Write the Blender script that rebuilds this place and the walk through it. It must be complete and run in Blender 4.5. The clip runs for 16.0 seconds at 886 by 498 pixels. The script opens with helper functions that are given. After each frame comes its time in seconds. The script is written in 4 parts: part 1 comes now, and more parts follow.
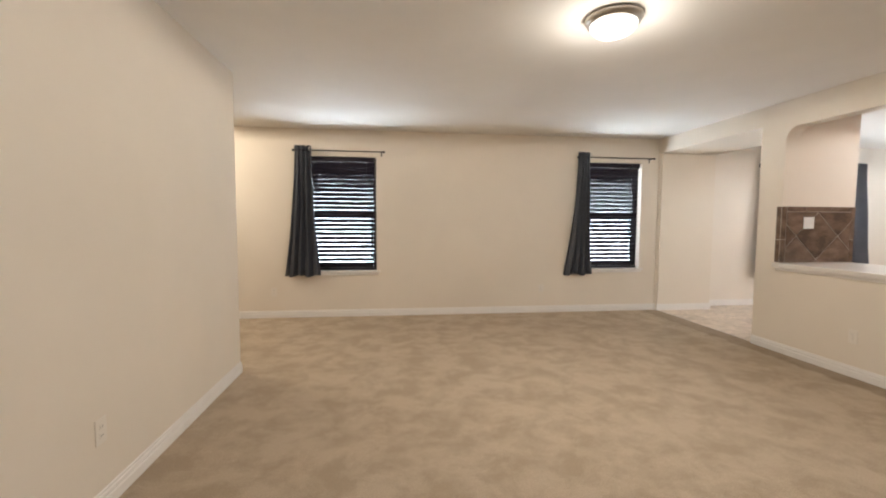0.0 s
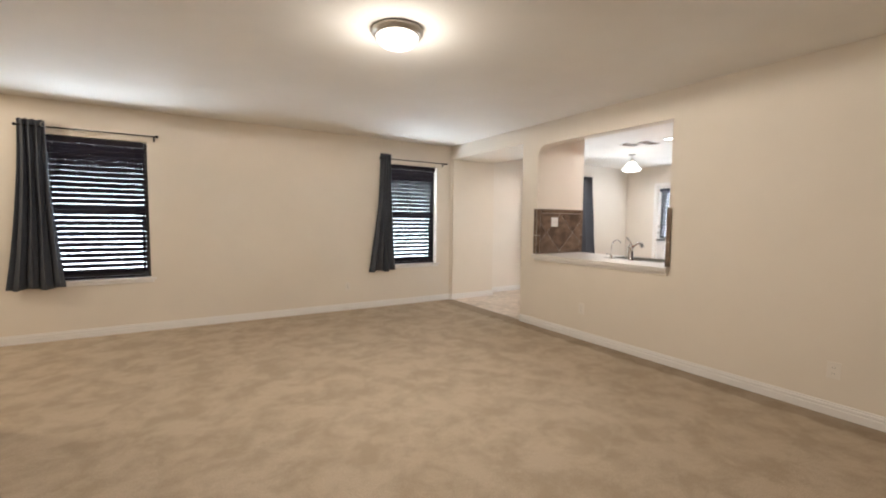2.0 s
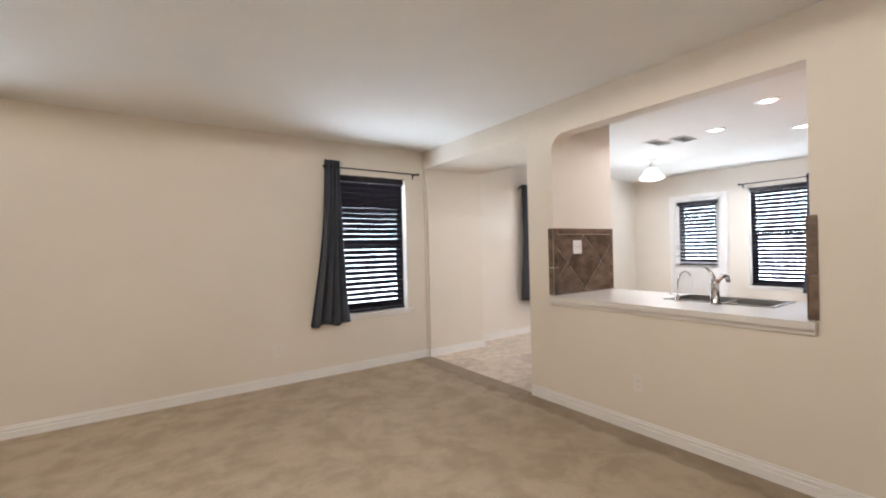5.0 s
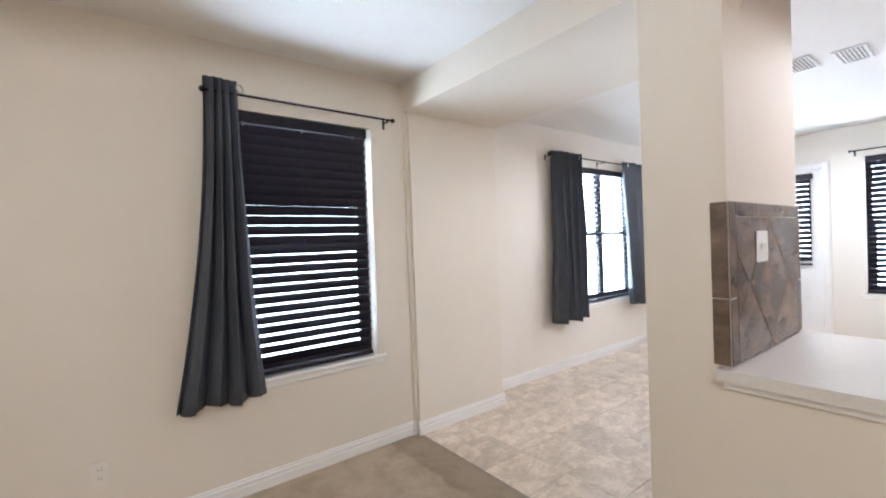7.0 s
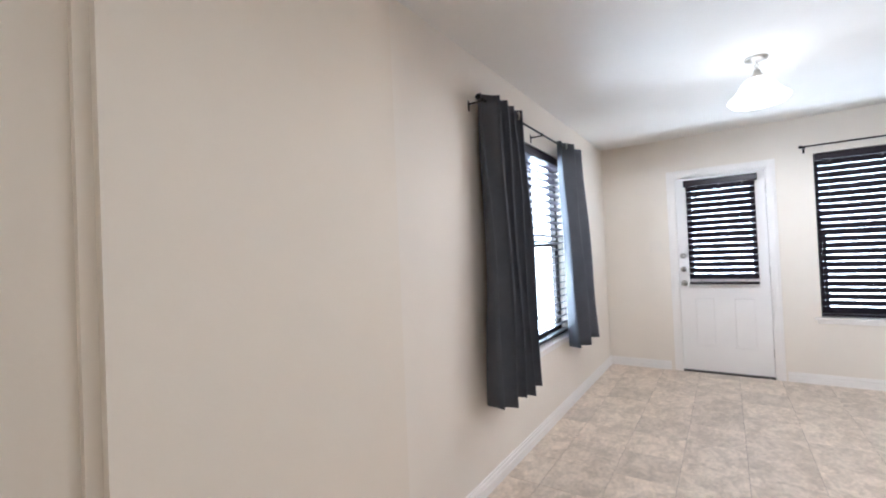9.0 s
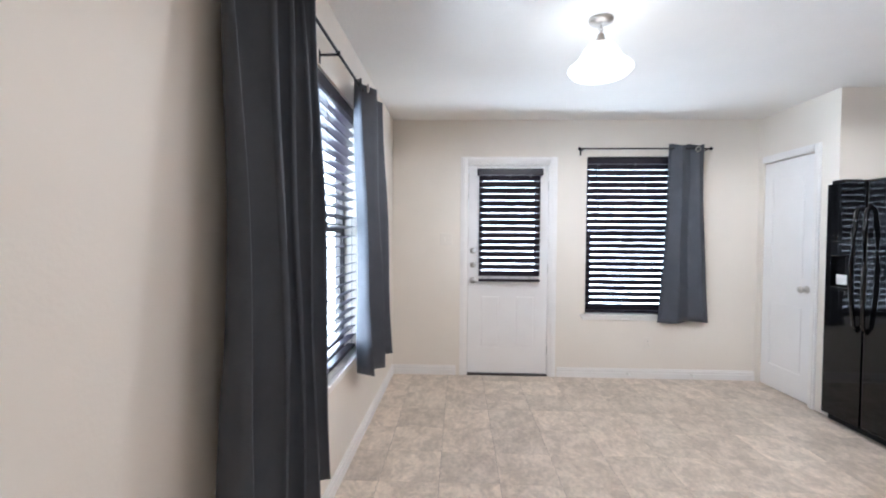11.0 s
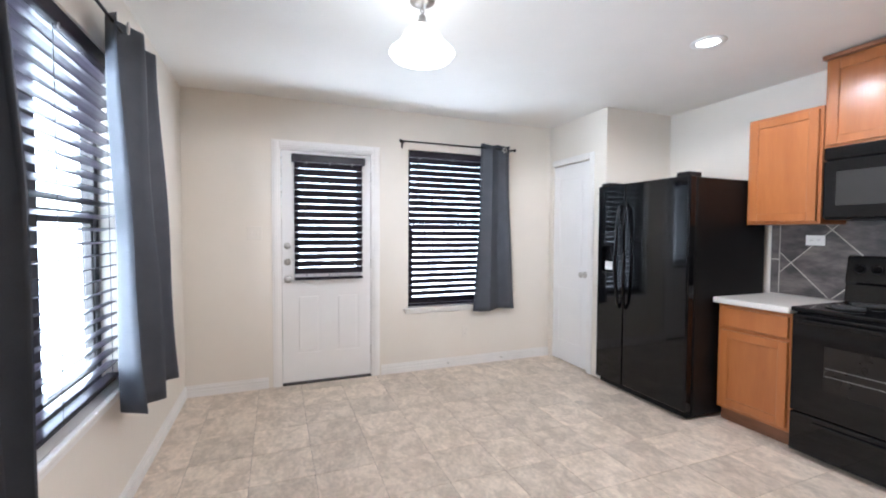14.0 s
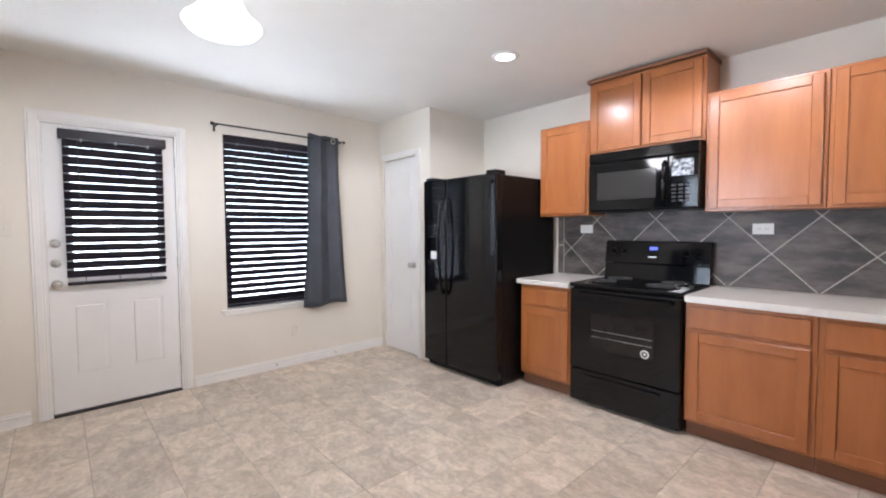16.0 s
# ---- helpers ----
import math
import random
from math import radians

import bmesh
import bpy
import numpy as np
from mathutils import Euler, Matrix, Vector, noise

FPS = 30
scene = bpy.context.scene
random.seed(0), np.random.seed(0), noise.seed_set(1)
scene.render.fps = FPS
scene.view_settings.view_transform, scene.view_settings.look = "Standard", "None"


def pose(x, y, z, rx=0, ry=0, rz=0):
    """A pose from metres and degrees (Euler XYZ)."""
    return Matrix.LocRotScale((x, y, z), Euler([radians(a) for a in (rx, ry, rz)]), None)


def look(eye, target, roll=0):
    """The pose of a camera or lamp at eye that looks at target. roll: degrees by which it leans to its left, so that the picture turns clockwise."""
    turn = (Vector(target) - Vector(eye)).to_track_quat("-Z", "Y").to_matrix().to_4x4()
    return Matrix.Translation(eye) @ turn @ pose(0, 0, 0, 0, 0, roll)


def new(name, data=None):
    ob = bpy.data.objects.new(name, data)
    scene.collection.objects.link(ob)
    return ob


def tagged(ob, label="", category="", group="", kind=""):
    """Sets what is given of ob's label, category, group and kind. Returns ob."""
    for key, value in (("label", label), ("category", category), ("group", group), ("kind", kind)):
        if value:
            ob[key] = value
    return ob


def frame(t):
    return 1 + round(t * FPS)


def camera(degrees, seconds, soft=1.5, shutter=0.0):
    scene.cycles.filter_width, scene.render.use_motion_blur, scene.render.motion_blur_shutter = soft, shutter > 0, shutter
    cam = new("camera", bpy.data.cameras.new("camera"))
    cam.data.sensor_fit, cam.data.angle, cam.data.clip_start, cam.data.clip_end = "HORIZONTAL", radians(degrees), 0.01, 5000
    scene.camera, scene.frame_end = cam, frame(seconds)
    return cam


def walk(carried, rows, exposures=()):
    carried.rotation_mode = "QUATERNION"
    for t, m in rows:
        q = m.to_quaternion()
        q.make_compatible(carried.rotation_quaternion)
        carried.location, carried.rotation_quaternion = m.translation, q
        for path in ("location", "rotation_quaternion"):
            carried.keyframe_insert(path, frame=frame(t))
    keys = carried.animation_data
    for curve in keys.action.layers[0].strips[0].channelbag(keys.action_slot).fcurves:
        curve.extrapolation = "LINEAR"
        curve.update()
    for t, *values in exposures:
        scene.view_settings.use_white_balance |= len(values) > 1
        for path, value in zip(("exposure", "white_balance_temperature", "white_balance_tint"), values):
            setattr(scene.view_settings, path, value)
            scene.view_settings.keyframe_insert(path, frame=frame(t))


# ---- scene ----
cam = camera(92.7, 16.0, soft=2.0)

PATH = [
    (0, (0.198, 0.275, 1.292), (0.44, 2.256, 1.159), 0.3),
    (0.5, (0.233, 0.265, 1.301), (0.704, 2.205, 1.176), 0.6),
    (1, (0.243, 0.252, 1.278), (0.95, 2.119, 1.158), 0.4),
    (1.5, (0.284, 0.222, 1.295), (1.175, 2.008, 1.163), 0.3),
    (2, (0.304, 0.207, 1.299), (1.355, 1.903, 1.163), 0.6),
    (2.5, (0.304, 0.2, 1.289), (1.468, 1.819, 1.146), 0.5),
    (3, (0.317, 0.257, 1.275), (1.536, 1.834, 1.108), -0.2),
    (3.5, (0.474, 0.511, 1.287), (1.569, 2.179, 1.158), -2.2),
    (4, (0.653, 0.846, 1.272), (1.689, 2.553, 1.158), -1.6),
    (4.5, (0.928, 1.268, 1.289), (2.088, 2.897, 1.296), -1.3),
    (5, (1.285, 1.683, 1.303), (2.426, 3.325, 1.302), -1.4),
    (5.2, (1.399, 1.861, 1.329), (2.515, 3.521, 1.314), -0.4),
    (7.3, (2.624, 3.743, 1.345), (3.863, 5.313, 1.335), -2.0),
    (7.5, (2.77, 3.898, 1.324), (4.027, 5.453, 1.338), -1.6),
    (8, (3.108, 4.293, 1.368), (4.441, 5.783, 1.322), -0.6),
    (8.5, (3.408, 4.747, 1.374), (4.956, 6.013, 1.378), -1.9),
    (9, (3.777, 5.058, 1.338), (5.439, 6.17, 1.368), -2.5),
    (9.5, (4.094, 5.297, 1.37), (5.864, 6.228, 1.409), -0.8),
    (10, (4.393, 5.504, 1.403), (6.318, 6.042, 1.475), -2.9),
    (10.2, (4.495, 5.554, 1.39), (6.454, 5.956, 1.424), -2.0),
    (12.3, (5.061, 5.595, 1.325), (7.054, 5.445, 1.267), 0.0),
    (12.5, (5.073, 5.602, 1.323), (7.062, 5.401, 1.265), 0.2),
    (13, (5.071, 5.584, 1.331), (7.038, 5.224, 1.277), 0.5),
    (13.5, (5.057, 5.551, 1.333), (6.984, 5.021, 1.27), 0.5),
    (14, (5.044, 5.527, 1.334), (6.904, 4.795, 1.261), 0.3),
    (14.5, (5.027, 5.492, 1.329), (6.797, 4.566, 1.245), 0.3),
    (15, (5.025, 5.512, 1.304), (6.681, 4.395, 1.21), -0.2),
    (15.5, (4.995, 5.477, 1.291), (6.558, 4.233, 1.204), -0.2),
    (16, (4.968, 5.437, 1.302), (6.441, 4.087, 1.21), -0.3),
]
walk(cam, [(t, look(eye, target, roll)) for t, eye, target, roll in PATH], [(0.0, 0.30, 6200, 10.5), (5.0, 0.30, 5850, 10.5), (7.5, 0.45, 5450, 10), (10.0, -0.05, 5600, 11), (12.5, 0.09, 5500, 10), (16.0, -0.05, 5850, 13)])

# ---- world and light ----
world = bpy.data.worlds.new("sky")
scene.world = world
world.use_nodes = True
_n = world.node_tree.nodes
_sky = _n.new("ShaderNodeTexSky")
_sky.sky_type = "NISHITA"
_sky.sun_disc = False
_sky.sun_elevation, _sky.sun_rotation = radians(55), radians(160)
_n["Background"].inputs["Strength"].default_value = 0.15
world.node_tree.links.new(_sky.outputs[0], _n["Background"].inputs["Color"])

ZC = 2.48  # ceiling


def lamp(name, kind, power, color, m, **sizes):
    data = bpy.data.lights.new(name, kind)
    data.energy, data.color = power, color
    if "radius" in sizes:
        data.shadow_soft_size = sizes["radius"]
    if "size" in sizes:
        data.shape, data.size, data.size_y = "RECTANGLE", *sizes["size"]
    if "angle" in sizes:
        data.angle = radians(sizes["angle"])
    if "spread" in sizes:
        data.spread = radians(sizes["spread"])
    ob = new(name, data)
    ob.matrix_world = m
    return ob


WARM, SOFT, COOL, DAY = (1.0, 0.84, 0.64), (1.0, 0.90, 0.78), (1.0, 0.95, 0.90), (0.84, 0.93, 1.0)
lamp("sun", "SUN", 3.0, (1.0, 0.95, 0.88), look((0, 0, 0), (0.35, 0.55, -1.0)), angle=0.5)


def down(name, power, color, x, y, z, radius, cone=180):
    o = lamp(name, "SPOT", power, color, pose(x, y, z), radius=radius)
    o.data.spot_size, o.data.spot_blend = radians(cone), 0.0 if cone == 180 else 0.2


down("living_light_down", 67, SOFT, 1.485, 2.68, 2.34, 0.12)
lamp("living_light", "POINT", 10, SOFT, pose(1.485, 2.68, 2.30), radius=0.14)
down("hall_light", 80, WARM, -2.5, 5.0, 2.40, 0.12)
# added fill behind the starting viewpoint, no fixture there
down("rear_fill", 42, SOFT, 1.2, -1.5, 2.40, 0.12)
down("pendant_light_down", 37, COOL, 7.06, 4.85, 2.18, 0.14)
lamp("pendant_light", "POINT", 2.5, SOFT, pose(7.06, 4.85, 2.27), radius=0.12)
CANS = [(6.846, 3.13), (5.57, 3.02), (6.18, 3.67)]
for (cx, cy), watts in zip(CANS, (28, 48, 32)):
    down("can_light", watts, COOL, cx, cy, 2.455, 0.06, 166)
# daylight in the window openings
lamp("sky_window_1", "AREA", 48, DAY, pose(-0.455, 6.195, 1.3725, -90, 0, 0), size=(0.905, 1.51))
lamp("sky_window_2", "AREA", 48, DAY, pose(3.33, 6.195, 1.3725, -90, 0, 0), size=(0.905, 1.51))
lamp("sky_window_3", "AREA", 60, DAY, pose(9.095, 3.90, 1.3725, -90, 0, -90), size=(0.905, 1.51))
lamp("sky_window_4", "AREA", 115, DAY, pose(6.94, 6.39, 1.3725, -90, 0, 0), size=(1.215, 1.51))
lamp("sky_door", "AREA", 24, DAY, pose(9.01, 5.09, 1.45, -90, 0, -90), size=(0.51, 0.93))


# ---- materials ----
def material(name, color, rough=0.6, metal=0.0, vary=0.0, scale=6.0, grain=0.0, grain_scale=150.0, bump=0.0, stretch=(1, 1, 1),
             color2=None, emit=None, strength=0.0, per_object=0.0, coat=0.0, spec=0.5, detail=6.0, band=(0.36, 0.64), distort=0.0, crisp=0.6):
    mat = bpy.data.materials.new(name)
    mat.use_nodes = True
    nt = mat.node_tree
    n, ln = nt.nodes, nt.links
    b = n["Principled BSDF"]
    b.inputs["Base Color"].default_value = (*color, 1)
    b.inputs["Roughness"].default_value = rough
    b.inputs["Metallic"].default_value = metal
    b.inputs["Coat Weight"].default_value = coat
    b.inputs["Coat Roughness"].default_value = 0.15
    b.inputs["Specular IOR Level"].default_value = spec
    if emit:
        b.inputs["Emission Color"].default_value = (*emit, 1)
        b.inputs["Emission Strength"].default_value = strength
    if vary or grain or bump or color2 or per_object:
        mp = n.new("ShaderNodeMapping")
        mp.inputs["Scale"].default_value = stretch
        ge = n.new("ShaderNodeNewGeometry")
        ln.new(ge.outputs["Position"], mp.inputs["Vector"])
        if per_object:
            oi = n.new("ShaderNodeObjectInfo")
            mul = n.new("ShaderNodeVectorMath")
            mul.operation = "SCALE"
            cx = n.new("ShaderNodeCombineXYZ")
            for k in range(3):
                ln.new(oi.outputs["Random"], cx.inputs[k])
            ln.new(cx.outputs[0], mul.inputs[0])
            mul.inputs["Scale"].default_value = 37.0
            ln.new(mul.outputs[0], mp.inputs["Location"])
        big = n.new("ShaderNodeTexNoise")
        big.inputs["Scale"].default_value = scale
        big.inputs["Detail"].default_value = detail
        big.inputs["Roughness"].default_value = crisp
        big.inputs["Distortion"].default_value = distort
        ln.new(mp.outputs[0], big.inputs["Vector"])
        fine = n.new("ShaderNodeTexNoise")
        fine.inputs["Scale"].default_value = grain_scale
        fine.inputs["Detail"].default_value = 3
        ln.new(mp.outputs[0], fine.inputs["Vector"])
        ramp = n.new("ShaderNodeValToRGB")
        c2 = color2 or tuple(c * (1 - vary) for c in color)
        ramp.color_ramp.elements[0].position, ramp.color_ramp.elements[1].position = band
        ramp.color_ramp.elements[0].color, ramp.color_ramp.elements[1].color = (*c2, 1), (*color, 1)
        ln.new(big.outputs["Fac"], ramp.inputs["Fac"])
        out = ramp.outputs["Color"]
        if grain:
            mix = n.new("ShaderNodeMix")
            mix.data_type, mix.blend_type = "RGBA", "MULTIPLY"
            mix.inputs["Factor"].default_value = grain
            g = n.new("ShaderNodeValToRGB")
            g.color_ramp.elements[0].position, g.color_ramp.elements[1].position = 0.3, 0.7
            g.color_ramp.elements[0].color = (0.35, 0.35, 0.35, 1)
            ln.new(fine.outputs["Fac"], g.inputs["Fac"])
            ln.new(out, mix.inputs["A"])
            ln.new(g.outputs["Color"], mix.inputs["B"])
            out = mix.outputs["Result"]
        if per_object:
            hv = n.new("ShaderNodeHueSaturation")
            mr = n.new("ShaderNodeMapRange")
            mr.inputs["To Min"].default_value, mr.inputs["To Max"].default_value = 1 - per_object, 1 + per_object
            ln.new(oi.outputs["Random"], mr.inputs["Value"])
            ln.new(mr.outputs[0], hv.inputs["Value"])
            ln.new(out, hv.inputs["Color"])
            out = hv.outputs["Color"]
        ln.new(out, b.inputs["Base Color"])
        if bump:
            bp = n.new("ShaderNodeBump")
            bp.inputs["Strength"].default_value = bump
            bp.inputs["Distance"].default_value = 0.004
            ln.new(fine.outputs["Fac"], bp.inputs["Height"])
            ln.new(bp.outputs[0], b.inputs["Normal"])
    return mat


M_WALL = material("wall_paint", (0.77, 0.70, 0.60), 0.75, vary=0.04, scale=1.3, bump=0.12, grain_scale=90)
M_KWALL = material("kitchen_paint", (0.79, 0.73, 0.645), 0.72, vary=0.04, scale=1.3, bump=0.12, grain_scale=90)
M_CEIL = material("ceiling_paint", (0.82, 0.79, 0.74), 0.85, vary=0.03, scale=2, bump=0.35, grain_scale=70)
M_TRIM = material("trim_paint", (0.83, 0.80, 0.765), 0.42, vary=0.04, scale=5)
M_DOOR = material("door_paint", (0.83, 0.81, 0.79), 0.38, vary=0.03, scale=3, bump=0.05, grain_scale=60)
M_CARPET = material("carpet", (0.60, 0.495, 0.375), 0.98, color2=(0.49, 0.395, 0.287), scale=3.6, grain=0.42, grain_scale=170, bump=1.0, spec=0.1, detail=12, band=(0.41, 0.58), distort=0.25, crisp=0.68)
# shade along the pass-through wall, mixed into the carpet colour with a ragged edge
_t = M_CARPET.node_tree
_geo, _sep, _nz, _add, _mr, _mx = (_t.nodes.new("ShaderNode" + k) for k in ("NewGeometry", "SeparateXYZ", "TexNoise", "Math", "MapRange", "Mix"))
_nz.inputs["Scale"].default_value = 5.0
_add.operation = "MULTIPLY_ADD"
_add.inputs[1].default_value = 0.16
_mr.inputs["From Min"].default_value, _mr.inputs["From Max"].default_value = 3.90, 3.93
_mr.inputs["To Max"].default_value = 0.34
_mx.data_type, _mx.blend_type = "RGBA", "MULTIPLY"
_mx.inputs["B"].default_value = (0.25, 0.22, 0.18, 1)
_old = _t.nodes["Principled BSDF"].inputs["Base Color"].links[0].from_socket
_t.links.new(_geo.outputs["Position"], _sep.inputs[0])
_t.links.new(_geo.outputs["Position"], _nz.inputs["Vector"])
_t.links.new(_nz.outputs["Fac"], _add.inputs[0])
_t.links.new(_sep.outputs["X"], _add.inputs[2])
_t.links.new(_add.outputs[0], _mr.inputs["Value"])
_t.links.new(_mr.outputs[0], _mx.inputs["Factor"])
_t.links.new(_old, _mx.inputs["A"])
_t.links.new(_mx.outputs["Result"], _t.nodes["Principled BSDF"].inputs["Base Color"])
M_GROUT = material("floor_grout", (0.36, 0.30, 0.25), 0.85, vary=0.2, scale=9, bump=0.2)
M_TILE = material("floor_tile", (0.82, 0.70, 0.575), 0.36, color2=(0.60, 0.50, 0.40), scale=5.5, grain=0.30, grain_scale=26, bump=0.12, stretch=(1.2, 1.6, 1), per_object=0.10, detail=15, band=(0.42, 0.59), distort=0.5, crisp=0.72)
M_SLATE = material("slate_tile", (0.165, 0.136, 0.122), 0.45, color2=(0.058, 0.049, 0.047), scale=5.0, grain=0.35, grain_scale=26, bump=0.35, stretch=(0.8, 1, 2.4), per_object=0.16, detail=10, band=(0.40, 0.62), spec=0.35)
M_SLATE2 = material("brown_slate_tile", (0.24, 0.165, 0.115), 0.24, color2=(0.10, 0.068, 0.048), scale=6, grain=0.3, grain_scale=30, bump=0.3, stretch=(1, 1, 1.8), per_object=0.12, detail=8)
M_SGROUT = material("splash_grout", (0.50, 0.445, 0.385), 0.8, vary=0.15, scale=20)
M_WOOD = material("maple", (0.40, 0.138, 0.037), 0.32, color2=(0.345, 0.112, 0.028), scale=2.0, grain=0.10, grain_scale=18, bump=0.03, stretch=(5, 5, 0.6), coat=0.2, per_object=0.04)
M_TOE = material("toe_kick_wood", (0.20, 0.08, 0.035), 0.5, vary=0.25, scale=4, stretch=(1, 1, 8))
M_COUNTER = material("countertop", (0.74, 0.70, 0.65), 0.28, vary=0.06, scale=60, grain=0.12, grain_scale=420, coat=0.2)
M_BLACK = material("black_enamel", (0.004, 0.004, 0.0045), 0.06, vary=0.1, scale=8, spec=0.34)
M_BLACKR = material("black_textured", (0.007, 0.0065, 0.0065), 0.30, vary=0.2, scale=30, bump=0.3, grain_scale=400, spec=0.14)
M_BGLASS = material("black_glass", (0.012, 0.012, 0.013), 0.05, vary=0.05, scale=3, spec=0.4)
M_GREYGLASS = material("oven_window_glass", (0.032, 0.031, 0.030), 0.12, vary=0.1, scale=4, spec=0.4)
M_BLIND = material("dark_blind", (0.018, 0.014, 0.021), 0.30, vary=0.25, scale=8, stretch=(0.4, 0.4, 6), per_object=0.1, spec=0.3)
M_BRONZE = material("bronze_frame", (0.03, 0.025, 0.023), 0.45, vary=0.2, scale=10)
M_ROD = material("black_rod", (0.012, 0.012, 0.013), 0.35, metal=0.6, vary=0.1, scale=20)
M_CURTAIN = material("grey_curtain", (0.066, 0.073, 0.090), 0.6, color2=(0.053, 0.059, 0.075), scale=7, grain=0.25, grain_scale=520, bump=0.12)
M_NICKEL = material("brushed_nickel", (0.60, 0.57, 0.53), 0.3, metal=1.0, vary=0.1, scale=30)
M_CHROME = material("chrome", (0.75, 0.75, 0.75), 0.1, metal=1.0, vary=0.04, scale=20)
M_PLATE = material("white_plastic", (0.84, 0.83, 0.80), 0.35, vary=0.02, scale=20)
M_CLIP = material("clip_plastic", (0.18, 0.17, 0.18), 0.4, vary=0.1, scale=20)
M_CREAM = material("cream_plastic", (0.78, 0.725, 0.645), 0.4, vary=0.03, scale=20)
M_DARK = material("dark_slot", (0.03, 0.03, 0.03), 0.6, vary=0.1, scale=20)
M_PAPER = material("white_sticker", (0.85, 0.85, 0.83), 0.6, vary=0.05, scale=60)
M_FILM = material("crinkled_film", (0.50, 0.53, 0.58), 0.12, color2=(0.03, 0.03, 0.035), scale=38, bump=0.6, grain_scale=60)
M_GLOBE = material("frosted_glass_lit", (0.9, 0.88, 0.84), 0.4, emit=(1.0, 0.93, 0.84), strength=2.4)
M_CANLIT = material("lit_bulb", (0.9, 0.9, 0.88), 0.4, emit=(1.0, 0.95, 0.88), strength=8.0)
M_CLOCK = material("blue_display", (0.02, 0.02, 0.05), 0.3, emit=(0.15, 0.2, 1.0), strength=1.2)
M_OVENGLASS = material("oven_glass", (0.014, 0.012, 0.011), 0.1, vary=0.1, scale=4, spec=0.4)
M_STEEL = material("stainless", (0.55, 0.54, 0.52), 0.28, metal=1.0, vary=0.1, scale=15)
M_GRASS = material("lawn", (0.10, 0.14, 0.045), 0.95, color2=(0.05, 0.08, 0.02), scale=3, grain=0.5, grain_scale=120, bump=0.6)
M_FENCE = material("fence_wood", (0.42, 0.36, 0.30), 0.8, vary=0.35, scale=4, stretch=(5, 5, 0.6), per_object=0.12)
M_SIDING = material("neighbour_siding", (0.55, 0.53, 0.50), 0.8, vary=0.08, scale=2)
M_LEAF = material("leaf", (0.07, 0.12, 0.035), 0.7, vary=0.5, scale=9)

M_GLASS = bpy.data.materials.new("window_glass")
M_GLASS.use_nodes = True
_g = M_GLASS.node_tree.nodes["Principled BSDF"]
_g.inputs["Transmission Weight"].default_value, _g.inputs["Roughness"].default_value, _g.inputs["IOR"].default_value = 1.0, 0.0, 1.02


# ---- mesh helpers ----
def box(bm, x0, x1, y0, y1, z0, z1, bevel=0.0, seg=1):
    r = bmesh.ops.create_cube(bm, size=1.0, matrix=Matrix.Translation(((x0 + x1) / 2, (y0 + y1) / 2, (z0 + z1) / 2)) @ Matrix.Diagonal((abs(x1 - x0), abs(y1 - y0), abs(z1 - z0), 1)))
    if bevel:
        edges = list({e for v in r["verts"] for e in v.link_edges})
        bmesh.ops.bevel(bm, geom=edges, offset=bevel, segments=seg, profile=0.5, affect="EDGES")
    return bm


def tube(bm, p, q, r, n=12, r2=None):
    p, q = Vector(p), Vector(q)
    d = q - p
    bmesh.ops.create_cone(bm, cap_ends=True, segments=n, radius1=r, radius2=r if r2 is None else r2, depth=d.length,
                          matrix=Matrix.Translation((p + q) / 2) @ d.to_track_quat("Z", "Y").to_matrix().to_4x4())
    return bm


def lathe(bm, profile, m=Matrix(), n=32):
    rings = []
    for r, z in profile:
        rings.append([bm.verts.new(m @ Vector((r * math.cos(2 * math.pi * k / n), r * math.sin(2 * math.pi * k / n), z))) for k in range(n)])
    for a, b in zip(rings, rings[1:]):
        for k in range(n):
            f = bm.faces.new((a[k], a[(k + 1) % n], b[(k + 1) % n], b[k]))
            f.smooth = True
    return bm


def path_tube(bm, pts, r, n=10):
    pts = [Vector(p) for p in pts]
    rings = []
    for i, p in enumerate(pts):
        d = pts[min(i + 1, len(pts) - 1)] - pts[max(i - 1, 0)]
        q = d.to_track_quat("Z", "Y")
        rings.append([bm.verts.new(p + q @ Vector((r * math.cos(2 * math.pi * k / n), r * math.sin(2 * math.pi * k / n), 0))) for k in range(n)])
    for a, b in zip(rings, rings[1:]):
        for k in range(n):
            bm.faces.new((a[k], a[(k + 1) % n], b[(k + 1) % n], b[k])).smooth = True
    bm.faces.new(rings[0][::-1])
    bm.faces.new(rings[-1])
    return bm


def torus(bm, m, R, r, n=20, k=8):
    rings = [[bm.verts.new(m @ Vector(((R + r * math.cos(2 * math.pi * j / k)) * math.cos(2 * math.pi * i / n), (R + r * math.cos(2 * math.pi * j / k)) * math.sin(2 * math.pi * i / n), r * math.sin(2 * math.pi * j / k)))) for j in range(k)] for i in range(n)]
    for i in range(n):
        for j in range(k):
            bm.faces.new((rings[i][j], rings[(i + 1) % n][j], rings[(i + 1) % n][(j + 1) % k], rings[i][(j + 1) % k])).smooth = True
    return bm


def prism(bm, poly, lift):
    """A slab: the polygon, and the same lifted by the vector."""
    lift = Vector(lift)
    a = [bm.verts.new(Vector(p)) for p in poly]
    b = [bm.verts.new(Vector(p) + lift) for p in poly]
    n = len(a)
    bm.faces.new(a[::-1])
    bm.faces.new(b)
    for i in range(n):
        bm.faces.new((a[i], a[(i + 1) % n], b[(i + 1) % n], b[i]))
    bmesh.ops.recalc_face_normals(bm, faces=bm.faces[:])
    return bm


